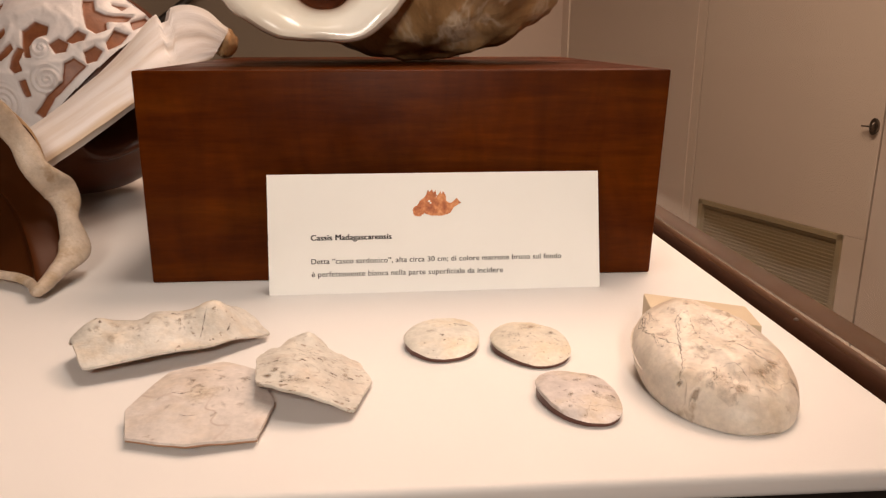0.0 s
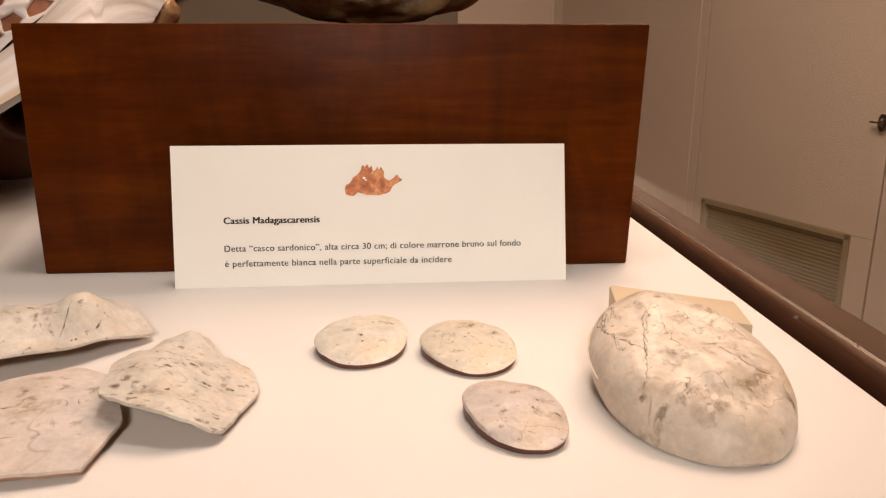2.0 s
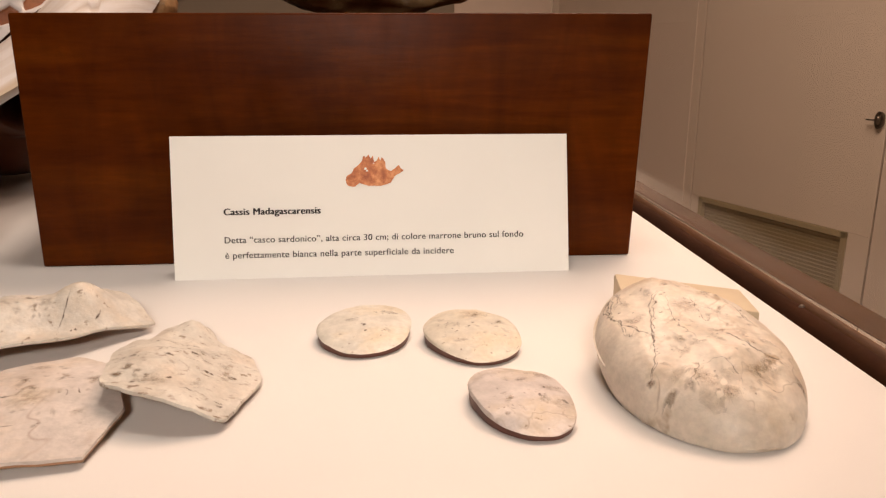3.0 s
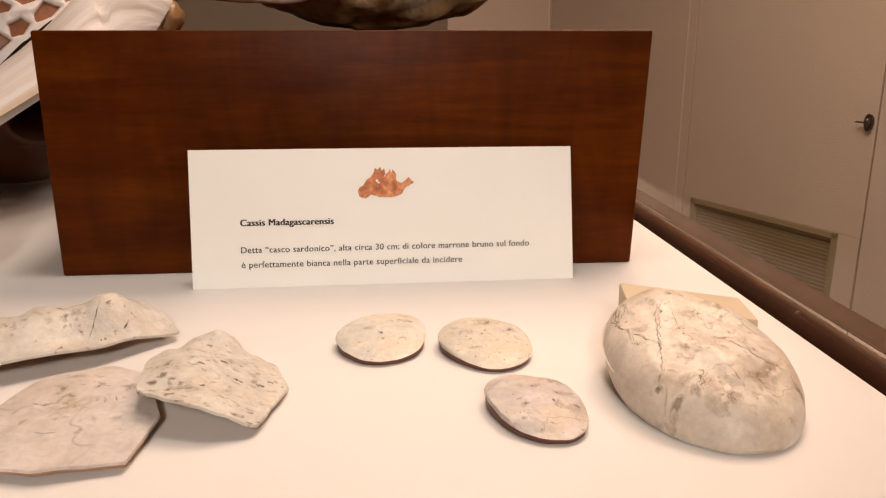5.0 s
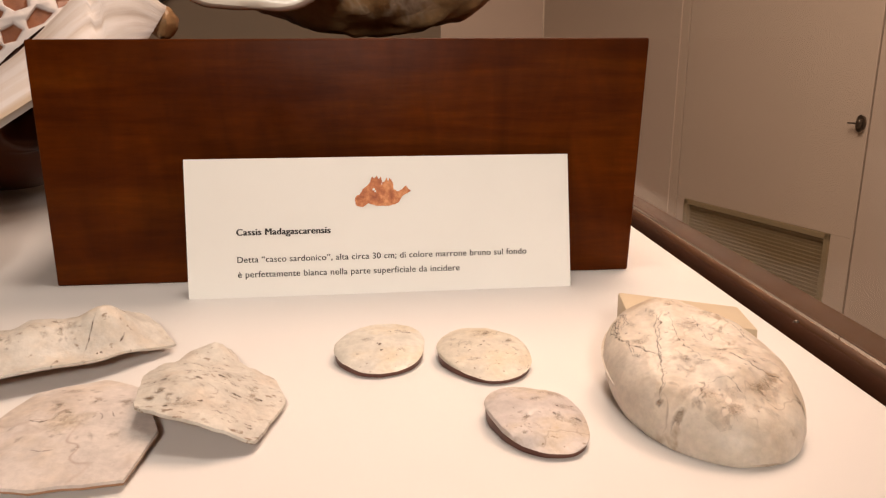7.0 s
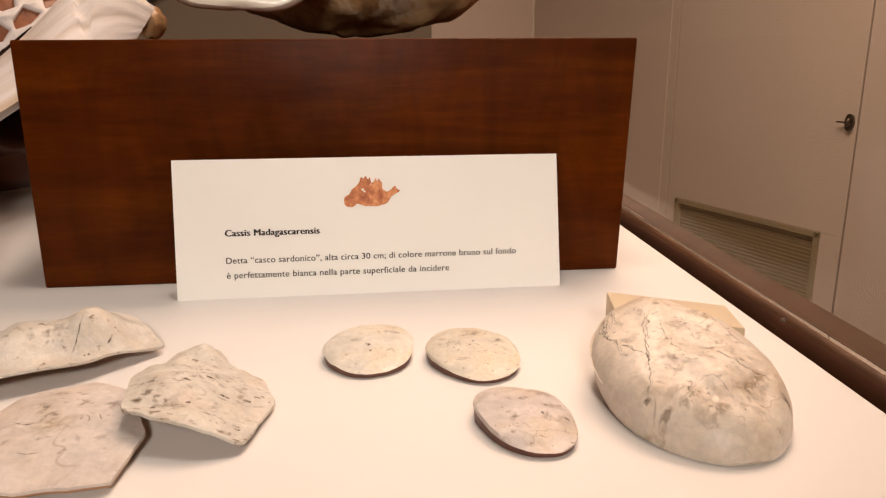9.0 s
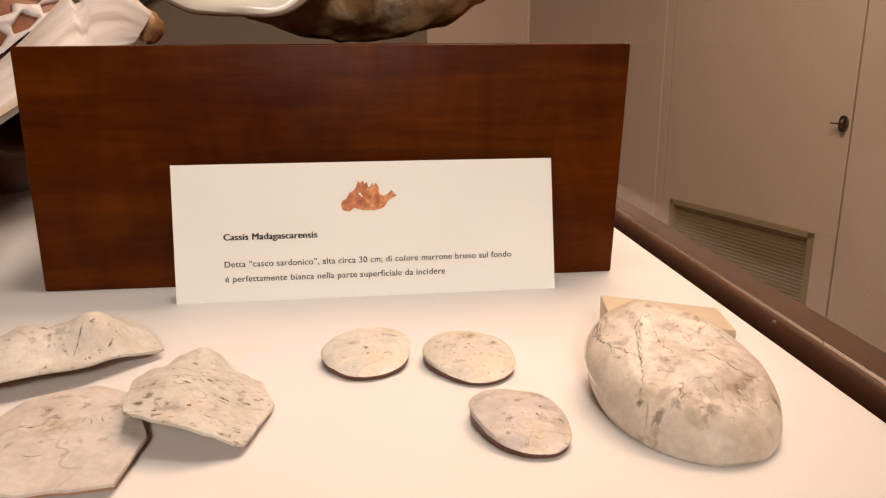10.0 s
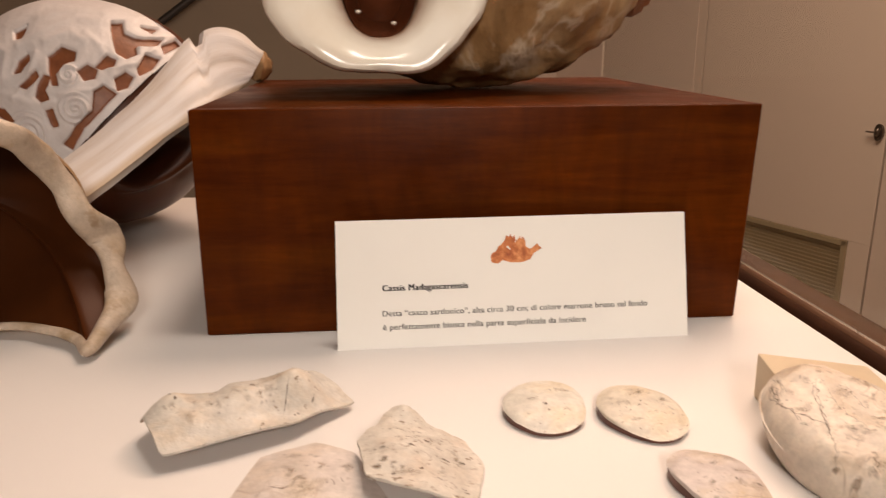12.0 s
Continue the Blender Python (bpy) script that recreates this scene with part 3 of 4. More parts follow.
# flat pinkish shard, lying below the spotted one
C_OUT = [(-0.1065, -0.2265), (-0.080, -0.2345), (-0.052, -0.2295), (-0.0485, -0.200), (-0.062, -0.167), (-0.080, -0.157), (-0.103, -0.168), (-0.1135, -0.204)]


def top_c(x, y):
    z = 0.0036 + 0.0066 * hump(x, y, -0.083, -0.183, 0.036) + 0.0008 * hump(x, y, -0.08, -0.238, 0.014)
    return z + 0.0006 * lumps(x, y, 70, 3.0)


bm = plate(dense(C_OUT, 0.003), top_c, lambda x, y, z: max(0.0005, z - 0.0020), 14, 0.0002, 0.0003, dark_below=True, dark_rim=True)
shard_c = tagged(part("shell_fragment", bm, [M_PINK, M_UNDER]), "flat pinkish-grey angular shell fragment, thick cut edge", "shell fragment", "cut shell pieces")

# spotted, domed shard that leans on the pinkish one
B_OUT = [(-0.0565, -0.1985), (-0.0425, -0.2055), (-0.029, -0.2095), (-0.0125, -0.2095), (-0.0045, -0.176), (-0.0115, -0.1545), (-0.021, -0.1475), (-0.0285, -0.143), (-0.030, -0.136), (-0.036, -0.1325), (-0.0435, -0.1335), (-0.048, -0.1445), (-0.0605, -0.170)]


def top_b(x, y):
    tilt = 0.0125 - 0.0105 * smooth01((x + 0.058) / 0.050)
    arch = 0.0045 * hump(x, y, -0.028, -0.2095, 0.013)
    knob = 0.0058 * hump(x, y, -0.0375, -0.141, 0.0085) + 0.0020 * hump(x, y, -0.020, -0.160, 0.009)
    z = tilt + arch + knob + 0.0088 * hump(x, y, -0.036, -0.180, 0.024)
    return z + 0.0013 * lumps(x, y, 120, 8.0)


bm = plate(dense(B_OUT, 0.0028, 1), top_b, lambda x, y, z: z - 0.0015, 20, 0.0006, 0.0003, dark_below=True)
shard_b = tagged(part("shell_fragment", bm, [M_SPOT, M_UNDER]), "domed off-white shell fragment with brown spots", "shell fragment", "cut shell pieces")


def disc(name, at, rx, ry, turn, egg, material, label, seed, tilt=0.10, stretch=(1, 1)):
    """An oval cameo blank: a pale shell top over a brown lower layer."""
    root = thing(name, (at[0], at[1], 0), label, "cameo blank", "oval cameo blanks")
    out = []
    for k in range(64):
        a = k / 64 * math.tau
        r = 1 + egg * math.cos(a) + 0.025 * math.sin(3 * a + seed) + 0.012 * math.sin(5 * a + 2 * seed) + 0.016 * noise.noise((3 * math.cos(a), 3 * math.sin(a), seed))
        x, y = rx * r * math.cos(a), ry * r * math.sin(a)
        out.append(Vector((at[0] + stretch[0] * (x * math.cos(turn) - y * math.sin(turn)), at[1] + stretch[1] * (x * math.sin(turn) + y * math.cos(turn)))))

    def crown(x, y):
        d = ((x - at[0]) ** 2 + (y - at[1]) ** 2) / (rx * ry)
        return 0.0060 + tilt * (y - at[1]) + 0.0020 * max(0, 1 - d) - 0.0010 * smooth01((d - 0.72) / 0.3) + 0.0006 * lumps(x, y, 130, seed)

    def seam(x, y):
        return 0.0046 + tilt * (y - at[1]) + 0.0004 * noise.noise((x * 60, y * 60, seed))

    top = part("pale_top", plate(out, crown, lambda x, y, z: seam(x, y), 10, 0, 0.0003), material, root)
    low = [Vector(at) + (p - Vector(at)) * 0.972 for p in out]
    part("brown_layer", plate(low, seam, lambda x, y, z: 0.0003, 4, 0, 0.0003), M_SIDE, root, "dark brown lower shell layer")
    return top, crown


disc_a = disc("cameo_blank", (0.0330, -0.1270), 0.0222, 0.0205, 0.7, 0.05, M_DISC, "small oval cream cameo blank with a tan spot", 1.0, stretch=(0.97, 1.13))
disc_b = disc("cameo_blank", (0.0805, -0.1355), 0.0238, 0.0200, -1.1, 0.05, M_DISC2, "small oval tan-flecked cameo blank with dark edge", 2.3, stretch=(1.0, 1.07))
disc_c = disc("cameo_blank", (0.0910, -0.2005), 0.0228, 0.0172, -0.85, 0.06, M_DISC3, "small oval mauve-grey cameo blank, brown edge", 4.1, stretch=(0.92, 1.11))

# the large veined oval piece, propped on a stone slab
PC, PT = Vector((0.1608, -0.1872)), radians(-86)


def oval(a):
    x = 0.0500 * math.cos(a)
    y = 0.0354 * math.sin(a) * (1 - 0.04 * math.cos(a))
    return Vector((PC.x + x * math.cos(PT) - y * math.sin(PT), PC.y + x * math.sin(PT) + y * math.cos(PT)))


def peb_axes(x, y):
    dx, dy = x - PC.x, y - PC.y
    return dx * math.cos(PT) + dy * math.sin(PT), -dx * math.sin(PT) + dy * math.cos(PT)


def top_p(x, y):
    u, v = peb_axes(x, y)
    d = (u / 0.0500) ** 2 + (v / 0.0354) ** 2
    lift = 0.0115 - 0.18 * u
    dome = 0.0165 * math.sqrt(max(0, 1 - d ** 2.0))
    k = 0.0022 * lumps(x, y, 60, 5.0) * smooth01(2.5 * (1 - d))
    k += 0.003 * hump(u, v, -0.03, -0.004, 0.010) + 0.0025 * hump(u, v, 0.018, 0.004, 0.013) - 0.002 * hump(u, v, -0.008, 0.008, 0.008)
    return lift + dome * 0.92 + k * smooth01(3 * (1 - d))


def under_p(x, y, z):
    u, v = peb_axes(x, y)
    d = (u / 0.0500) ** 2 + (v / 0.0354) ** 2
    return max(0.0004, 0.0115 - 0.18 * u - 0.022 * max(0, 1 - d) ** 0.4)


bm = plate([oval(k / 96 * math.tau) for k in range(96)], top_p, under_p, 26, 0, 0.0006)
oval_piece = thing("shell_oval", (0.162, -0.19, 0), "large oval cream shell blank with dark veins, propped up", "shell oval")
oval_body = part("body", bm, M_PEB, oval_piece)


def stroke(parent, surface, pts, width, material=None, name="vein", wander=0.0006, lift=0.00010):
    """A thin uneven line of stain lying on a surface."""
    fine = []
    for i in range(len(pts) - 1):
        p0, p1, p2, p3 = (Vector(pts[k]) for k in (max(0, i - 1), i, i + 1, min(len(pts) - 1, i + 2)))
        for k in range(8):
            t = k / 8
            fine.append(0.5 * (2 * p1 + (p2 - p0) * t + (2 * p0 - 5 * p1 + 4 * p2 - p3) * t * t + (3 * p1 - p0 - 3 * p2 + p3) * t ** 3))
    fine.append(Vector(pts[-1]))
    bm = bmesh.new()
    rows = []
    fade = bm.verts.layers.float.new("fade")
    for i, p in enumerate(fine):
        q = fine[min(i + 1, len(fine) - 1)] - fine[max(i - 1, 0)]
        side = Vector((-q.y, q.x)).normalized()
        p = p + side * wander * noise.noise((p.x * 500, p.y * 500, 1.5))
        k = 0.6 + 1.5 * abs(noise.noise((p.x * 700, p.y * 700, 9.0))) + 0.5 * math.sin(math.pi * i / len(fine))
        row = []
        for f, d in ((-1, 0), (-0.35, 0.8), (0, 1), (0.35, 0.8), (1, 0)):
            c = p + side * width * k * f
            v = bm.verts.new((c.x, c.y, surface(c.x, c.y) + lift))
            v[fade] = d * min(1, 3 * i / len(fine) + 0.2, 3 * (1 - i / len(fine)))
            row.append(v)
        rows.append(row)
    grid_faces(bm, rows)
    part(name, bm, material or M_VEIN, parent)


def add_blotch(bm, fade, surface, at, rx, ry, turn, seed):
    rows = []
    for f, d in ((1.25, 0), (0.8, 0.6), (0.45, 1.0), (0.1, 1.0)):
        ring = []
        for k in range(16):
            a = k / 16 * math.tau
            r = f * (1 + 0.6 * noise.noise((math.cos(a) * 1.7, math.sin(a) * 1.7, seed)))
            x, y = rx * r * math.cos(a), ry * r * math.sin(a)
            c = (at[0] + x * math.cos(turn) - y * math.sin(turn), at[1] + x * math.sin(turn) + y * math.cos(turn))
            v = bm.verts.new((*c, surface(*c) + 0.00010))
            v[fade] = d
            ring.append(v)
        rows.append(ring)
    grid_faces(bm, rows, closed=True)
    bm.faces.new(rows[-1])


def blotch(parent, surface, at, rx, ry, turn, material=None, name="stain", seed=0.0):
    """A ragged stain lying on a surface, thinning out to its edge."""
    bm = bmesh.new()
    add_blotch(bm, bm.verts.layers.float.new("fade"), surface, at, rx, ry, turn, seed)
    part(name, bm, material or M_STAIN, parent)


def speckles(parent, surface, at, rx, ry, turn, n, small, large, material, seed):
    """Scattered small stains over an oval area, one joined layer."""
    rnd = random.Random(seed)
    bm = bmesh.new()
    fade = bm.verts.layers.float.new("fade")
    for _ in range(n):
        a, r = rnd.uniform(0, math.tau), math.sqrt(rnd.uniform(0, 1))
        x, y = rx * r * math.cos(a), ry * r * math.sin(a)
        c = (at[0] + x * math.cos(turn) - y * math.sin(turn), at[1] + x * math.sin(turn) + y * math.cos(turn))
        k = small + (large - small) * rnd.random() ** 2.2
        add_blotch(bm, fade, surface, c, k * rnd.uniform(0.8, 1.7), k * rnd.uniform(0.5, 1.0), rnd.uniform(0, 3), rnd.uniform(0, 90))
    part("speckle", bm, material, parent, "faint brown speckling")["kind"] = "stuff"


def in_oval(*pts):
    return [(PC.x + u * math.cos(PT) - v * math.sin(PT), PC.y + u * math.sin(PT) + v * math.cos(PT)) for u, v in pts]


for width, pts in (
        (0.00050, ((-0.0371, -0.0167), (-0.0319, -0.0220), (-0.0215, -0.0273), (-0.0124, -0.0284), (-0.0026, -0.0254), (0.0028, -0.0219), (0.0034, -0.0175))),
        (0.00036, ((-0.0335, -0.0235), (-0.0223, -0.0285), (-0.0136, -0.0284))),
        (0.00040, ((-0.0387, -0.0185), (-0.0260, -0.0222), (-0.0215, -0.0259))),
        (0.00034, ((-0.0355, -0.0200), (-0.0290, -0.0250), (-0.0200, -0.0262))),
        (0.00034, ((-0.0103, -0.0281), (-0.0017, -0.0284), (0.0017, -0.0271), (-0.0007, -0.0238))),
        (0.00050, ((-0.0237, -0.0047), (-0.0207, -0.0098), (-0.0123, -0.0142), (-0.0025, -0.0173), (0.0076, -0.0210), (0.0136, -0.0249))),
        (0.00032, ((-0.0025, -0.0173), (0.0108, -0.0215), (0.0200, -0.0257), (0.0242, -0.0282))),
        (0.00030, ((-0.0218, -0.0025), (-0.0151, -0.0056), (-0.0067, -0.0075), (0.0002, -0.0079), (0.0092, -0.0075), (0.0149, -0.0062))),
        (0.00026, ((-0.0209, 0.0060), (-0.0116, 0.0051), (-0.0032, 0.0046), (-0.0070, 0.0083))),
        (0.00034, ((-0.0220, 0.0190), (-0.0120, 0.0205), (-0.0030, 0.0205), (0.0007, 0.0221))),
        (0.00034, ((0.0069, 0.0053), (0.0127, 0.0069), (0.0199, 0.0099), (0.0232, 0.0173), (0.0262, 0.0226))),
        (0.00034, ((0.0240, -0.0107), (0.0296, -0.0151), (0.0324, -0.0168))),
        (0.00026, ((0.0246, -0.0106), (0.0252, -0.0042), (0.0314, -0.0009), (0.0388, -0.0005)))):
    stroke(oval_body, top_p, in_oval(*pts), width * 0.62, None, "vein", 0.0011)
    if width > 0.00031:
        stroke(oval_body, top_p, in_oval(*[(u + 0.0009, v + 0.0007) for u, v in pts]), width * 0.5, None, "vein", 0.0022)
for (u, v), rx, ry, turn in (((0.0322, -0.0174), 0.0016, 0.0022, 0.4), ((0.0321, -0.0238), 0.0022, 0.0016, 0.2), ((0.0320, 0.0235), 0.0014, 0.0024, 0.3), ((0.0242, -0.0278), 0.0010, 0.0014, 0.3),
                             ((0.0360, -0.0090), 0.0090, 0.0075, 0.4), ((-0.0143, 0.0007), 0.0062, 0.0050, 0.4), ((0.0300, 0.0120), 0.0060, 0.0050, 0.8)):
    blotch(oval_body, top_p, in_oval((u, v))[0], rx, ry, turn, M_WASH if rx > 0.003 else M_PITTED, "stain", u * 300)
speckles(oval_body, top_p, tuple(PC), 0.043, 0.026, PT, 60, 0.0007, 0.0030, M_WASH, 3)
speckles(oval_body, top_p, tuple(in_oval((0.022, -0.002))[0]), 0.020, 0.017, PT, 16, 0.0009, 0.0036, M_WASH, 4)
speckles(oval_body, top_p, tuple(PC), 0.045, 0.027, PT, 60, 0.0002, 0.0007, M_PITTED, 5)
speckles(shard_a, top_a, (-0.118, -0.126), 0.038, 0.012, 0.5, 44, 0.0006, 0.0026, M_FAINT, 6)
speckles(shard_c, top_c, (-0.082, -0.192), 0.024, 0.026, 0.2, 30, 0.0008, 0.0030, M_FAINT, 7)
speckles(shard_b, top_b, (-0.034, -0.178), 0.020, 0.024, 0.2, 34, 0.0006, 0.0024, M_FAINT, 8)
for k, (dsc, c) in enumerate(((disc_a, (0.033, -0.127)), (disc_b, (0.0805, -0.1355)), (disc_c, (0.091, -0.2005)))):
    speckles(dsc[0], dsc[1], c, 0.016, 0.015, 0.0, (10, 26, 24)[k], 0.0005, 0.0022, M_FAINT, 20 + k)
# stains and hair cracks on the smaller pieces
for pts, w in ((((-0.0965, -0.1345), (-0.0955, -0.1275), (-0.0945, -0.121)), 0.0003), (((-0.0835, -0.1265), (-0.0825, -0.1215)), 0.0003)):
    stroke(shard_a, top_a, pts, w, M_STAIN, "crack", 0.0003)
for c, r in (((-0.0895, -0.1335), 0.0006), ((-0.091, -0.1345), 0.0004), ((-0.146, -0.136), 0.0007), ((-0.149, -0.1335), 0.0006)):
    blotch(shard_a, top_a, c, r, r * 1.4, 0.3, None, "pit", c[0] * 900)
for pts in (((-0.0715, -0.1905), (-0.0695, -0.1935), (-0.0700, -0.1960)), ((-0.0675, -0.1890), (-0.0660, -0.1925)), ((-0.0970, -0.1935), (-0.0915, -0.1955), (-0.0880, -0.1945)), ((-0.0880, -0.2120), (-0.0840, -0.2135), (-0.0800, -0.2125))):
    stroke(shard_c, top_c, pts, 0.00028, M_PITTED, "crack", 0.0004)
blotch(shard_c, top_c, (-0.0815, -0.1960), 0.0085, 0.0060, 0.3, M_OCHRE, "stain", 2.0)
for x, y, r in ((-0.049, -0.1905, 0.0017), (-0.0455, -0.1925, 0.0013), (-0.0415, -0.1945, 0.0014), (-0.0515, -0.1940, 0.0016), (-0.0455, -0.1985, 0.0010), (-0.0335, -0.1945, 0.0008), (-0.0265, -0.1985, 0.0010), (-0.0160, -0.1990, 0.0011), (-0.0150, -0.2015, 0.0008),
                (-0.0375, -0.1800, 0.0011), (-0.0245, -0.1755, 0.0013), (-0.0235, -0.1835, 0.0009), (-0.0215, -0.1835, 0.0007), (-0.0535, -0.1830, 0.0012), (-0.0495, -0.1825, 0.0011), (-0.0425, -0.1730, 0.0013), (-0.0385, -0.1720, 0.0014), (-0.0355, -0.1595, 0.0008), (-0.0325, -0.1610, 0.0007), (-0.0300, -0.1725, 0.0010), (-0.0145, -0.1790, 0.0010)):
    blotch(shard_b, top_b, (x, y), r * 1.25, r * 0.75, 0.2, M_STAIN if r < 0.0012 else M_PITTED, "pit", x * 800)
top, crown = disc_a
for x, y, r in ((0.0450, -0.1155, 0.0030), (0.0415, -0.1150, 0.0012), (0.0470, -0.1170, 0.0014)):
    blotch(top, crown, (x, y), r, r * 0.8, 0.2, M_OCHRE, "stain", x * 700)
for x, y, r in ((0.0333, -0.1300, 0.0008), (0.0322, -0.1292, 0.0005), (0.0340, -0.1345, 0.0007), (0.0385, -0.1160, 0.0005)):
    blotch(top, crown, (x, y), r, r, 0.2, None, "pit", x * 700)
top, crown = disc_b
for x, y, r in ((0.0815, -0.1325, 0.0007), (0.0795, -0.1365, 0.0008), (0.0720, -0.1375, 0.0005), (0.0740, -0.1395, 0.0005), (0.0695, -0.1350, 0.0005), (0.0705, -0.1310, 0.0005), (0.0945, -0.1430, 0.0007)):
    blotch(top, crown, (x, y), r, r * 0.8, 0.5, None, "pit", x * 700)
blotch(top, crown, (0.0820, -0.1230), 0.0060, 0.0038, 0.1, M_WASH, "stain", 5.0)
top, crown = disc_c
for x, y, rx, ry in ((0.1010, -0.1895, 0.0042, 0.0030), (0.1035, -0.1990, 0.0040, 0.0022), (0.0985, -0.2060, 0.0012, 0.0030), (0.1050, -0.2085, 0.0024, 0.0030)):
    blotch(top, crown, (x, y), rx, ry, -0.4, M_WASH, "stain", x * 500)
for x, y, r in ((0.1065, -0.2075, 0.0009), (0.0980, -0.2040, 0.0006), (0.1005, -0.1980, 0.0005)):
    blotch(top, crown, (x, y), r, r * 1.3, 0.3, None, "pit", x * 700)

slab = box(0.0, -0.030, 0.0004, 0.058, 0.0, 0.0245, 0.0012, 2)
for w in slab.verts:
    w.co.z *= 1 - 0.30 * w.co.x / 0.063
    w.co.y += 0.010 * (0.5 - abs(w.co.x / 0.063 - 0.55)) * (w.co.y > -0.01)
    w.co += 0.0008 * Vector(noise.noise_vector(w.co * 70))
    w.co.z = max(0.0003, w.co.z)
bmesh.ops.rotate(slab, cent=(0, 0, 0), matrix=Matrix.Rotation(radians(-9), 3, "Z"), verts=slab.verts)
bmesh.ops.translate(slab, vec=(0.1495, -0.1160, 0), verts=slab.verts)
tagged(part("stone_slab", slab, M_SLAB), "rough beige stone slab behind the veined oval", "stone slab")


# ---- helmet shell on the plinth ----
def ellipsoid(c, r, nu, nv, bumpy, m=None):
    bm = bmesh.new()
    rows = []
    for j in range(1, nv):
        t = math.pi * j / nv
        row = []
        for i in range(nu):
            a = math.tau * i / nu
            d = Vector((math.sin(t) * math.cos(a), math.sin(t) * math.sin(a), math.cos(t)))
            k = 1 + bumpy(d)
            p = Vector((d.x * r[0], d.y * r[1], d.z * r[2])) * k
            row.append(bm.verts.new(Vector(c) + (m @ p if m else p)))
        rows.append(row)
    grid_faces(bm, rows, closed=True)
    for row in (rows[0], rows[-1]):
        v = bm.verts.new(sum((w.co for w in row), Vector()) / nu)
        for i in range(nu):
            bm.faces.new((row[i], row[(i + 1) % nu], v))
    return bm


shell_c = thing("helmet_shell", (0.05, 0.14, 0.1447), "rough brown helmet shell with glossy cream lip", "sea shell", "helmet shells")


def knobbly(d):
    ridge = 0.030 * math.exp(-((d.x - 0.55) / 0.10) ** 2) + 0.02 * math.exp(-((d.x - 0.80) / 0.08) ** 2)
    n = 0.05 * noise.fractal(d * 2.6, 1.0, 2.0, 5) + 0.02 * abs(noise.noise(d * 7.0))
    return ridge + n - 0.02


body_c = ellipsoid((0.032, 0.178, 0.2475), (0.141, 0.105, 0.104), 120, 70, knobbly)
for w in body_c.verts:
    if w.co.z < 0.1452:
        w.co.z = 0.1452
    # the mouth is hollow behind the lip
    if w.co.y < 0.19 and ((w.co.x + 0.042) / 0.040) ** 2 + ((w.co.z - 0.238) / 0.062) ** 2 < 1:
        w.co.y = 0.19
part("body", body_c, M_ROUGH, shell_c)
spire = ellipsoid((0.166, 0.195, 0.228), (0.026, 0.028, 0.026), 30, 20, lambda d: 0.16 * noise.fractal(d * 2.2, 1.0, 2.0, 4))
part("spire", spire, M_GROUND, shell_c, "rough reddish-brown spire end")

LC, HC = Vector((-0.044, 0.0, 0.250)), Vector((-0.042, 0.0, 0.238))


def sq(v, p=0.82):
    return math.copysign(abs(v) ** p, v)


def lip_point(a, t, y):
    wob = 1 + 0.018 * math.sin(5 * a + 1.0) + 0.012 * math.sin(9 * a) + 0.018 * noise.noise((math.cos(a) * 5, math.sin(a) * 5, 3.0)) * smooth01((t - 0.6) / 0.4) if t > 0.6 else 1
    ox, oz = 0.0845 * sq(math.cos(a), 0.93) * wob, 0.0895 * sq(math.sin(a), 0.93) * wob
    hx, hz = 0.0275 * sq(math.cos(a)), 0.051 * sq(math.sin(a))
    x = (HC.x + hx) * (1 - t) + (LC.x + ox) * t
    z = (HC.z + hz) * (1 - t) + (LC.z + oz) * t
    return (x, y + 0.25 * (z - 0.16), z)


bm = bmesh.new()
inner = bm.verts.layers.float.new("inner")
rows = []
for t, y in ((-0.02, 0.118), (0.02, 0.101), (0.08, 0.086), (0.2, 0.072), (0.35, 0.0635), (0.5, 0.059), (0.65, 0.0565), (0.8, 0.056), (0.9, 0.057), (0.97, 0.060), (1.0, 0.065), (0.985, 0.070), (0.9, 0.075), (0.7, 0.084), (0.4, 0.1)):
    rows.append([bm.verts.new(lip_point(a / 96 * math.tau, t, y + 0.0012 * noise.noise((a * 0.2, t * 3, 1.0)))) for a in range(96)])
    for v in rows[-1]:
        v[inner] = smooth01((0.30 - t) / 0.30)
grid_faces(bm, rows, closed=True)
part("lip", bm, M_CREAM, shell_c, "glossy cream flared lip")
bm = bmesh.new()
rows = []
for f, y in ((1.03, 0.094), (1.0, 0.104), (0.93, 0.12), (0.8, 0.14), (0.55, 0.155), (0.25, 0.16)):
    rows.append([bm.verts.new((HC.x + 0.0272 * f * sq(math.cos(a / 48 * math.tau)), y + 0.25 * (HC.z + 0.0505 * f * sq(math.sin(a / 48 * math.tau)) - 0.16), HC.z + 0.0505 * f * sq(math.sin(a / 48 * math.tau)))) for a in range(48)])
grid_faces(bm, rows, closed=True)
bm.faces.new(rows[-1])
part("aperture", bm, M_MOUTH, shell_c, "dark brown glossy mouth")
# two small cream bumps low inside the mouth
for dx, dz in ((-0.016, -0.030), (0.010, -0.038)):
    mouth_bump = ellipsoid((HC.x + dx, 0.104 + 0.25 * (HC.z + dz - 0.16), HC.z + dz - 0.004), (0.0022, 0.004, 0.0016), 14, 9, lambda d: 0.0)
    part("mouth_bump", mouth_bump, M_CREAM, shell_c)

# ---- carved helmet shell beside the plinth ----
shell_a = thing("carved_shell", (-0.31, 0.30, 0.0), "carved cameo helmet shell, white relief over brown", "sea shell", "helmet shells")
EA, RA = Vector((-0.322, 0.318, 0.112)), Vector((0.120, 0.104, 0.108))


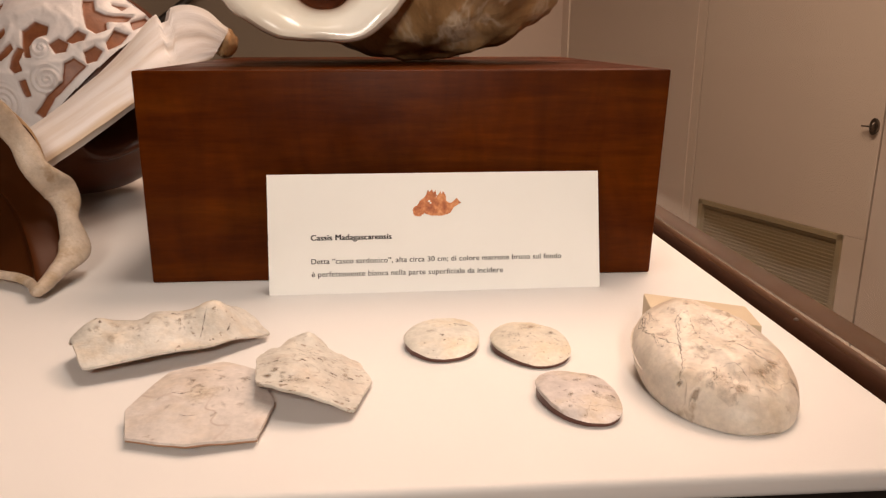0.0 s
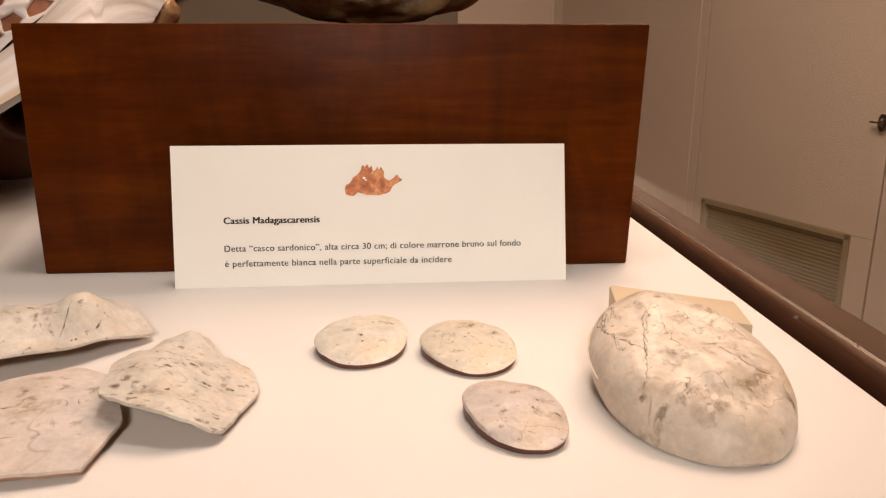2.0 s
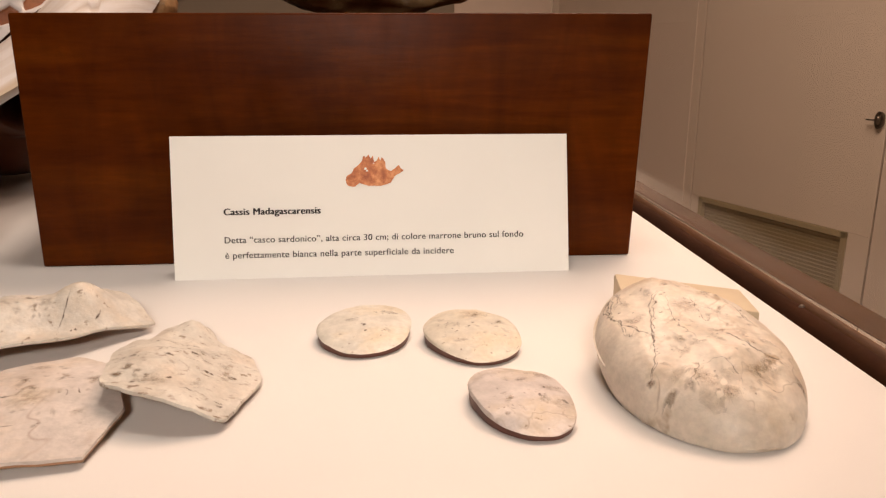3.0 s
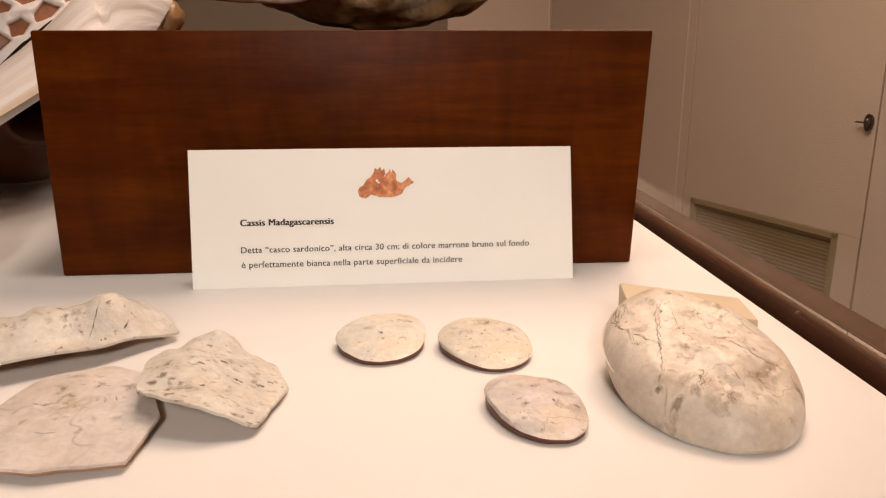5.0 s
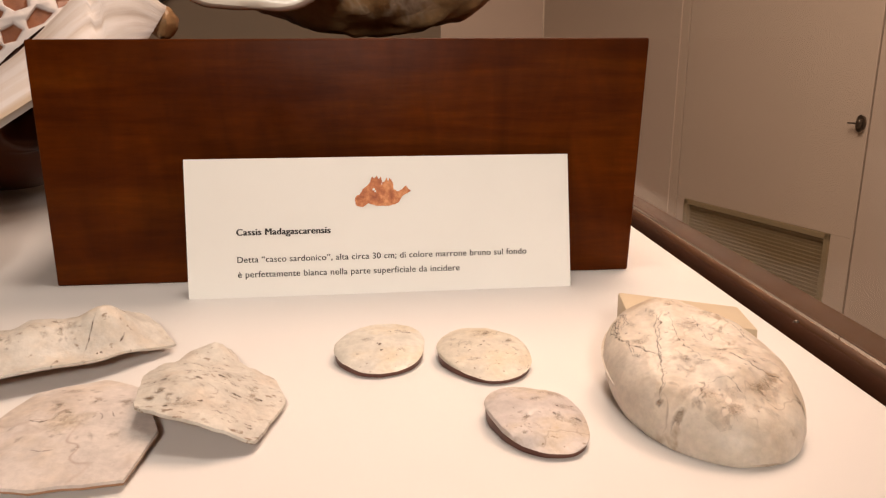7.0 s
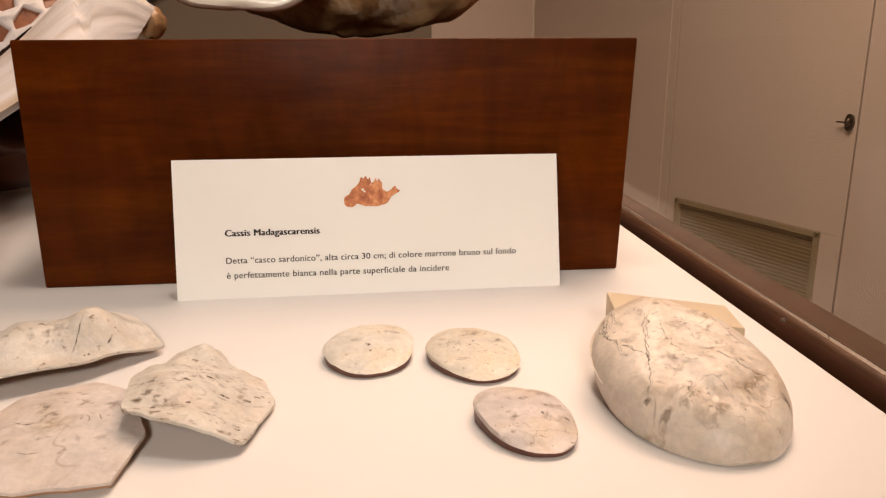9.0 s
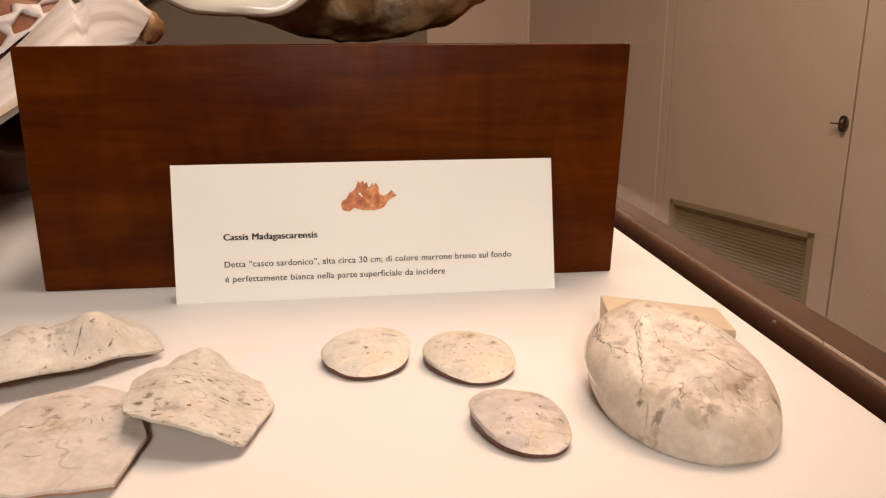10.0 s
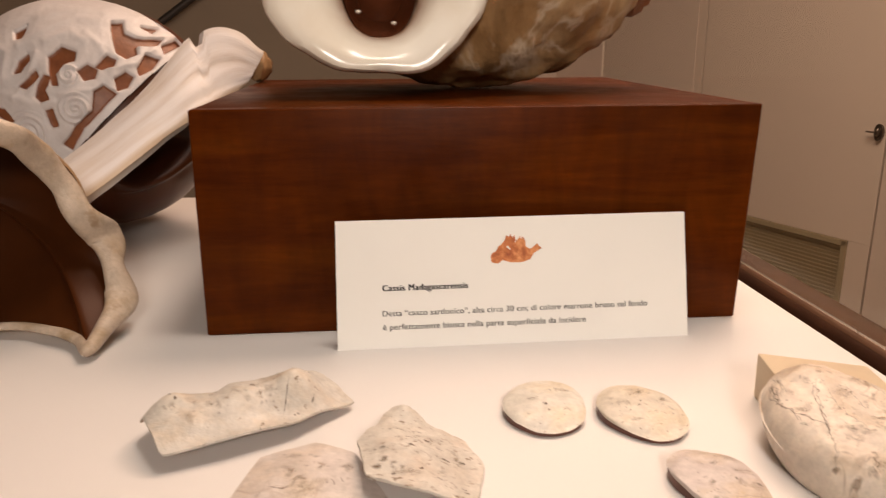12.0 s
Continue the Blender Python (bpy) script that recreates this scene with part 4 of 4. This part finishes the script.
def mouth_a(d):
    """The shell's skin, hollowed under the lip."""
    k = 0.006 * noise.fractal(d * 2, 1.0, 2.0, 3)
    if d.y < 0:
        u, w = d.x - 0.60, d.z + 0.27
        along, across = u * 0.80 + w * 0.60, -u * 0.60 + w * 0.80
        r = math.hypot(along / 0.34, across / 0.17)
        k += 0.030 * math.exp(-((r - 1.16) / 0.12) ** 2) * smooth01(-across / 0.12) - 0.45 * smooth01((1.02 - r) * 1.9)
    return k


part("body", ellipsoid(EA, RA, 260, 190, mouth_a), M_CHOC, shell_a, "dark brown polished shell underside")


def front_a(x, z, lift):
    """The point of the shell's front at that x and z, raised by lift."""
    u, w = (x - EA.x) / RA.x, (z - EA.z) / RA.z
    k = math.hypot(u, w)
    if k > 0.97:
        u, w = u * 0.97 / k, w * 0.97 / k
    d = Vector((u, -math.sqrt(1 - u * u - w * w), w))
    k = 1.012 + lift / 0.11
    return Vector((EA.x + d.x * RA.x * k, EA.y + d.y * RA.y * k, EA.z + d.z * RA.z * k))


def design(cx, cy):
    """The carving's drawing units, y down, to x and z."""
    return (-0.3693 + 0.000309 * cx + 0.0000138 * cy, 0.2190 - 0.000317 * cy - 0.0000035 * cx)


GX, GY = np.meshgrid(np.linspace(-90, 480, 230), np.linspace(-25, 425, 180))


def seg_field(a, b):
    """Distance of every grid point from the segment a-b."""
    ax, ay, dx, dy = a[0], a[1], b[0] - a[0], b[1] - a[1]
    t = np.clip(((GX - ax) * dx + (GY - ay) * dy) / (dx * dx + dy * dy), 0, 1)
    return np.hypot(GX - ax - t * dx, GY - ay - t * dy)


def line_field(pts):
    return np.min([seg_field(a, b) for a, b in zip(pts, pts[1:])], axis=0)


def opening(*pts):
    """Signed distance from a cut-out of the carving, negative inside it."""
    ring = list(pts) + [pts[0]]
    inside = np.zeros(GX.shape, bool)
    for (x0, y0), (x1, y1) in zip(ring, ring[1:]):
        if y0 != y1:
            inside ^= ((y0 > GY) != (y1 > GY)) & (GX < x0 + (GY - y0) * (x1 - x0) / (y1 - y0))
    d = line_field(ring)
    return np.where(inside, -d, d)


CUTS = [
    opening((285, 70), (308, 68), (318, 93), (345, 108), (404, 113), (396, 125), (350, 130), (355, 150), (330, 160), (305, 145), (295, 110)),
    opening((352, 78), (386, 84), (378, 94)),
    opening((355, 185), (372, 152), (405, 163), (388, 190), (360, 205)),
    opening((303, 212), (328, 195), (346, 208), (332, 235), (308, 242)),
    opening((140, 156), (172, 130), (207, 143), (205, 165), (180, 172), (160, 198), (164, 226), (150, 226), (143, 190)),
    opening((215, 192), (238, 175), (262, 188), (256, 210), (230, 216)),
    opening((258, 182), (285, 150), (306, 163), (300, 180), (272, 187)),
    opening((128, 200), (145, 205), (132, 238), (138, 262), (118, 268), (104, 256), (114, 225)),
    opening((50, 196), (60, 168), (86, 150), (91, 166), (68, 195)),
    opening((62, 230), (108, 190), (116, 205), (82, 238)),
    opening((38, 96), (70, 80), (66, 110), (45, 112)),
    opening((252, 243), (276, 228), (304, 250), (254, 302), (217, 337), (177, 393), (160, 378), (197, 332), (243, 292)),
    opening((126, 290), (145, 285), (152, 330), (140, 334)),
    opening((-10, 285), (15, 290), (40, 318), (28, 324), (-10, 305)),
    opening((405, 128), (448, 104), (462, 112), (412, 152)),
]
gap = np.min(CUTS, axis=0)
wobble = np.array([[2.2 * noise.fractal((x * 0.03, y * 0.03, 2.0), 1.0, 2.0, 3) for x, y in zip(rx, ry)] for rx, ry in zip(GX, GY)])
raised = np.clip((gap + wobble + 2.0) / 7.0, 0, 1)
raised = raised * raised * (3 - 2 * raised)
model = 0.0012 * np.clip(gap / 26.0, 0, 1) + 0.00012 * wobble
for pts, w, h in (([(60, 130), (130, 90), (200, 60), (280, 70)], 11, 0.0012), ([(110, 150), (92, 210), (50, 262)], 8, 0.0014), ([(20, 250), (90, 272), (150, 268)], 9, 0.0012),
                  ([(228, 100), (268, 132), (298, 205)], 9, 0.0012), ([(330, 140), (400, 108), (450, 105)], 8, 0.0012), ([(100, 60), (170, 40), (250, 45), (330, 70)], 9, 0.0010),
                  ([(130, 120), (190, 95), (230, 120)], 10, 0.0013), ([(-20, 130), (30, 150), (20, 210)], 10, 0.0012), ([(170, 250), (230, 240), (300, 240)], 7, 0.0012),
                  ([(300, 185), (350, 175), (385, 140)], 7, 0.0012)):
    model += h * np.exp(-(line_field(pts) / w) ** 2)
for cx, cy, r, turn in ((203, 287, 44, 0.5), (192, 203, 31, 2.0), (78, 345, 56, 1.2)):
    q, a = np.hypot(GX - cx, GY - cy), np.arctan2(GY - cy, GX - cx)
    disc_in = np.clip((r - q) / 7.0, 0, 1)
    model += disc_in * (0.0011 + 0.0011 * np.cos(q * 0.40 - a + turn))
lift = raised * (0.0034 + model)
bm = bmesh.new()
carved = bm.verts.layers.float.new("carved")
rows = []
for rx, ry, rl, rr in zip(GX, GY, lift, raised):
    row = []
    for x, y, h, k in zip(rx, ry, rl, rr):
        v = bm.verts.new(front_a(*design(x, y), float(h)))
        v[carved] = float(k)
        row.append(v)
    rows.append(row)
for j in range(len(rows) - 1):
    for i in range(len(rows[0]) - 1):
        if (GX[j, i] - 165) * 280 + (GY[j, i] - 395) * 290 < 5500:
            bm.faces.new((rows[j][i], rows[j][i + 1], rows[j + 1][i + 1], rows[j + 1][i]))
bmesh.ops.delete(bm, geom=[w for w in bm.verts if not w.link_faces], context="VERTS")
part("carving", bm, M_RELIEF, shell_a, "white scrollwork carved through to a red-brown ground")


def curve_at(pts, t):
    n = len(pts) - 1
    i = min(n - 1, int(t * n))
    f = t * n - i
    p0, p1, p2, p3 = (Vector(pts[k]) for k in (max(0, i - 1), i, i + 1, min(n, i + 2)))
    return 0.5 * (2 * p1 + (p2 - p0) * f + (2 * p0 - 5 * p1 + 4 * p2 - p3) * f * f + (3 * p1 - p0 - 3 * p2 + p3) * f ** 3)


LOW = [(-0.330, 0.045, 0.030), (-0.267, 0.117, 0.070), (-0.214, 0.188, 0.112), (-0.188, 0.224, 0.128), (-0.1655, 0.266, 0.144)]
HIGH = [(-0.355, 0.115, 0.0565), (-0.2965, 0.170, 0.0945), (-0.2470, 0.212, 0.1405), (-0.2015, 0.262, 0.192), (-0.150, 0.284, 0.174)]
bm = bmesh.new()
NS, NW = 70, 22
sheets = [[], []]
grain = bm.verts.layers.float_vector.new("grain")
rim_layer = bm.verts.layers.float.new("rim")
for i in range(NS + 1):
    s = i / NS
    a, b = curve_at(LOW, s), curve_at(HIGH, s)
    b = b + Vector((0.003, 0.002, 0.005)) * math.sin(math.pi * smooth01((s - 0.72) / 0.28))
    if 0.70 < s < 0.75:
        b = b.lerp(a, 0.16)
    q = (curve_at(LOW, min(1, s + 0.02)) - curve_at(LOW, max(0, s - 0.02))).normalized()
    n = q.cross(b - a).normalized()
    if n.y > 0:
        n = -n
    rows_s = [[], []]
    for j in range(NW + 1):
        w = j / NW
        p = a.lerp(b, w)
        flute = 0.0010 * noise.fractal((w * 7, s * 1.6, 4.0), 1.0, 2.0, 4) + (0.006 - 0.005 * smooth01((s - 0.55) / 0.2)) * math.sin(math.pi * w) ** 0.8
        edge = 0.0012 * noise.noise((s * 14, w, 7.0)) if j in (0, NW) else 0
        p = p + (b - a).normalized() * edge
        v = bm.verts.new(p + n * flute)
        v[grain] = (w * 11 + 0.9 * math.sin(3 * s), s * 5.5, 0.5)
        v[rim_layer] = smooth01((0.13 + 0.05 * noise.noise((s * 9, 0, 3.0)) - w) / 0.10)
        rows_s[0].append(v)
        rows_s[1].append(bm.verts.new(p - n * (0.006 + 0.002 * w)))
    sheets[0].append(rows_s[0])
    sheets[1].append(rows_s[1])
grid_faces(bm, sheets[0])
grid_faces(bm, sheets[1])
for k in (0, -1):
    grid_faces(bm, [sheets[0][k], sheets[1][k]])
    grid_faces(bm, [[r[k] for r in sheets[0]], [r[k] for r in sheets[1]]])
part("lip", bm, M_LIPA, shell_a, "broad fluted white outer lip")
tip = ellipsoid((-0.158, 0.298, 0.160), (0.013, 0.018, 0.015), 30, 18, lambda d: 0.12 * noise.fractal(d * 2.4, 1.0, 2.0, 3))
part("lip_end", tip, M_ROUGH, shell_a, "tan end of the lip")

# ---- helmet shell with its open mouth, beside the carved one ----
shell_b = thing("open_shell", (-0.31, 0.04, 0.0), "open brown helmet shell with a knobbed bone-coloured lip", "sea shell", "helmet shells")
# rim of the mouth: centre line and half width of the lip
RIM = [((-0.310, -0.030, 0.143), 0.008), ((-0.266, -0.005, 0.133), 0.0085), ((-0.2575, 0.015, 0.1185), 0.0085), ((-0.249, 0.028, 0.098), 0.0080), ((-0.240, 0.028, 0.076), 0.0095),
       ((-0.2300, 0.040, 0.058), 0.0118), ((-0.2235, 0.029, 0.040), 0.0075), ((-0.2165, 0.018, 0.0225), 0.0105), ((-0.2187, -0.012, 0.0125), 0.0055), ((-0.2225, -0.034, 0.0075), 0.0040),
       ((-0.234, -0.018, 0.0080), 0.0022), ((-0.2540, -0.004, 0.0090), 0.0020), ((-0.2910, 0.008, 0.0090), 0.0022), ((-0.360, -0.030, 0.020), 0.004), ((-0.388, -0.050, 0.070), 0.006), ((-0.360, -0.050, 0.122), 0.007)]
CB = Vector((-0.300, -0.008, 0.072))
DEEP = Vector((-0.22, 0.85, 0.12)).normalized() * 0.080


def rim_at(t):
    """Centre line and half width of the lip, t from 0 to 1 round the mouth."""
    n = len(RIM)
    i, f = int(t * n) % n, t * n - int(t * n)
    p0, p1, p2, p3 = (Vector((*RIM[(i + k) % n][0], RIM[(i + k) % n][1])) for k in (-1, 0, 1, 2))
    q = 0.5 * (2 * p1 + (p2 - p0) * f + (2 * p0 - 5 * p1 + 4 * p2 - p3) * f * f + (3 * p1 - p0 - 3 * p2 + p3) * f ** 3)
    return Vector(q[:3]), q[3]


def bowl(t, f, off=0.0):
    """A point of the bowl: t round the rim, f from rim 0 to depth 1."""
    p, _ = rim_at(t)
    k = math.cos(f * math.pi / 2) ** 0.8
    a = math.atan2(p.z - CB.z, p.x - CB.x)
    r = math.hypot(p.z - CB.z, p.x - CB.x)
    even = CB + Vector((0.082 * math.cos(a), p.y - CB.y, 0.066 * math.sin(a)))
    even.y = CB.y + 0.25 * (p.y - CB.y)
    p = p.lerp(even, smooth01(2.2 * f) if r < 0.2 else 0)
    q = CB + (p - CB) * k * (1 + off * 3) + DEEP * math.sin(f * math.pi / 2) * (1 + off * 8)
    q.z = max(0.0006 if off > 0 else 0.003, q.z)
    return q


for nm, off, mt, lab in (("inner_wall", 0.0, M_INSIDE, "glossy dark brown inside"), ("outer_wall", 0.0045, M_ROUGH, "rough outside")):
    bm = bmesh.new()
    rows = [[bm.verts.new(bowl(a / 72, f / 22 * 0.985, off)) for a in range(72)] for f in range(23)]
    grid_faces(bm, rows, closed=True)
    bm.faces.new(rows[-1])
    part(nm, bm, mt, shell_b, lab)
bm = bmesh.new()
rows = []
for k in range(180):
    t = k / 180
    p, wide = rim_at(t)
    along = (rim_at((t + 0.004) % 1)[0] - rim_at((t - 0.004) % 1)[0]).normalized()
    out_d = p - CB
    out_d = (out_d - along * out_d.dot(along)).normalized()
    face = along.cross(out_d).normalized()
    wide *= 1 + 0.10 * noise.noise((t * 26, 0, 2.0))
    ring = []
    for j in range(18):
        b = j / 18 * math.tau
        q = p + out_d * wide * math.cos(b) + face * (0.0032 + 0.16 * wide) * math.sin(b)
        q += out_d * 0.0010 * noise.noise(q * 60)
        q.z = max(0.0004, q.z)
        ring.append(bm.verts.new(q))
    rows.append(ring)
rows.append(rows[0])
grid_faces(bm, rows, closed=True)
part("lip", bm, M_LIPB, shell_b, "knobbed bone-coloured lip")
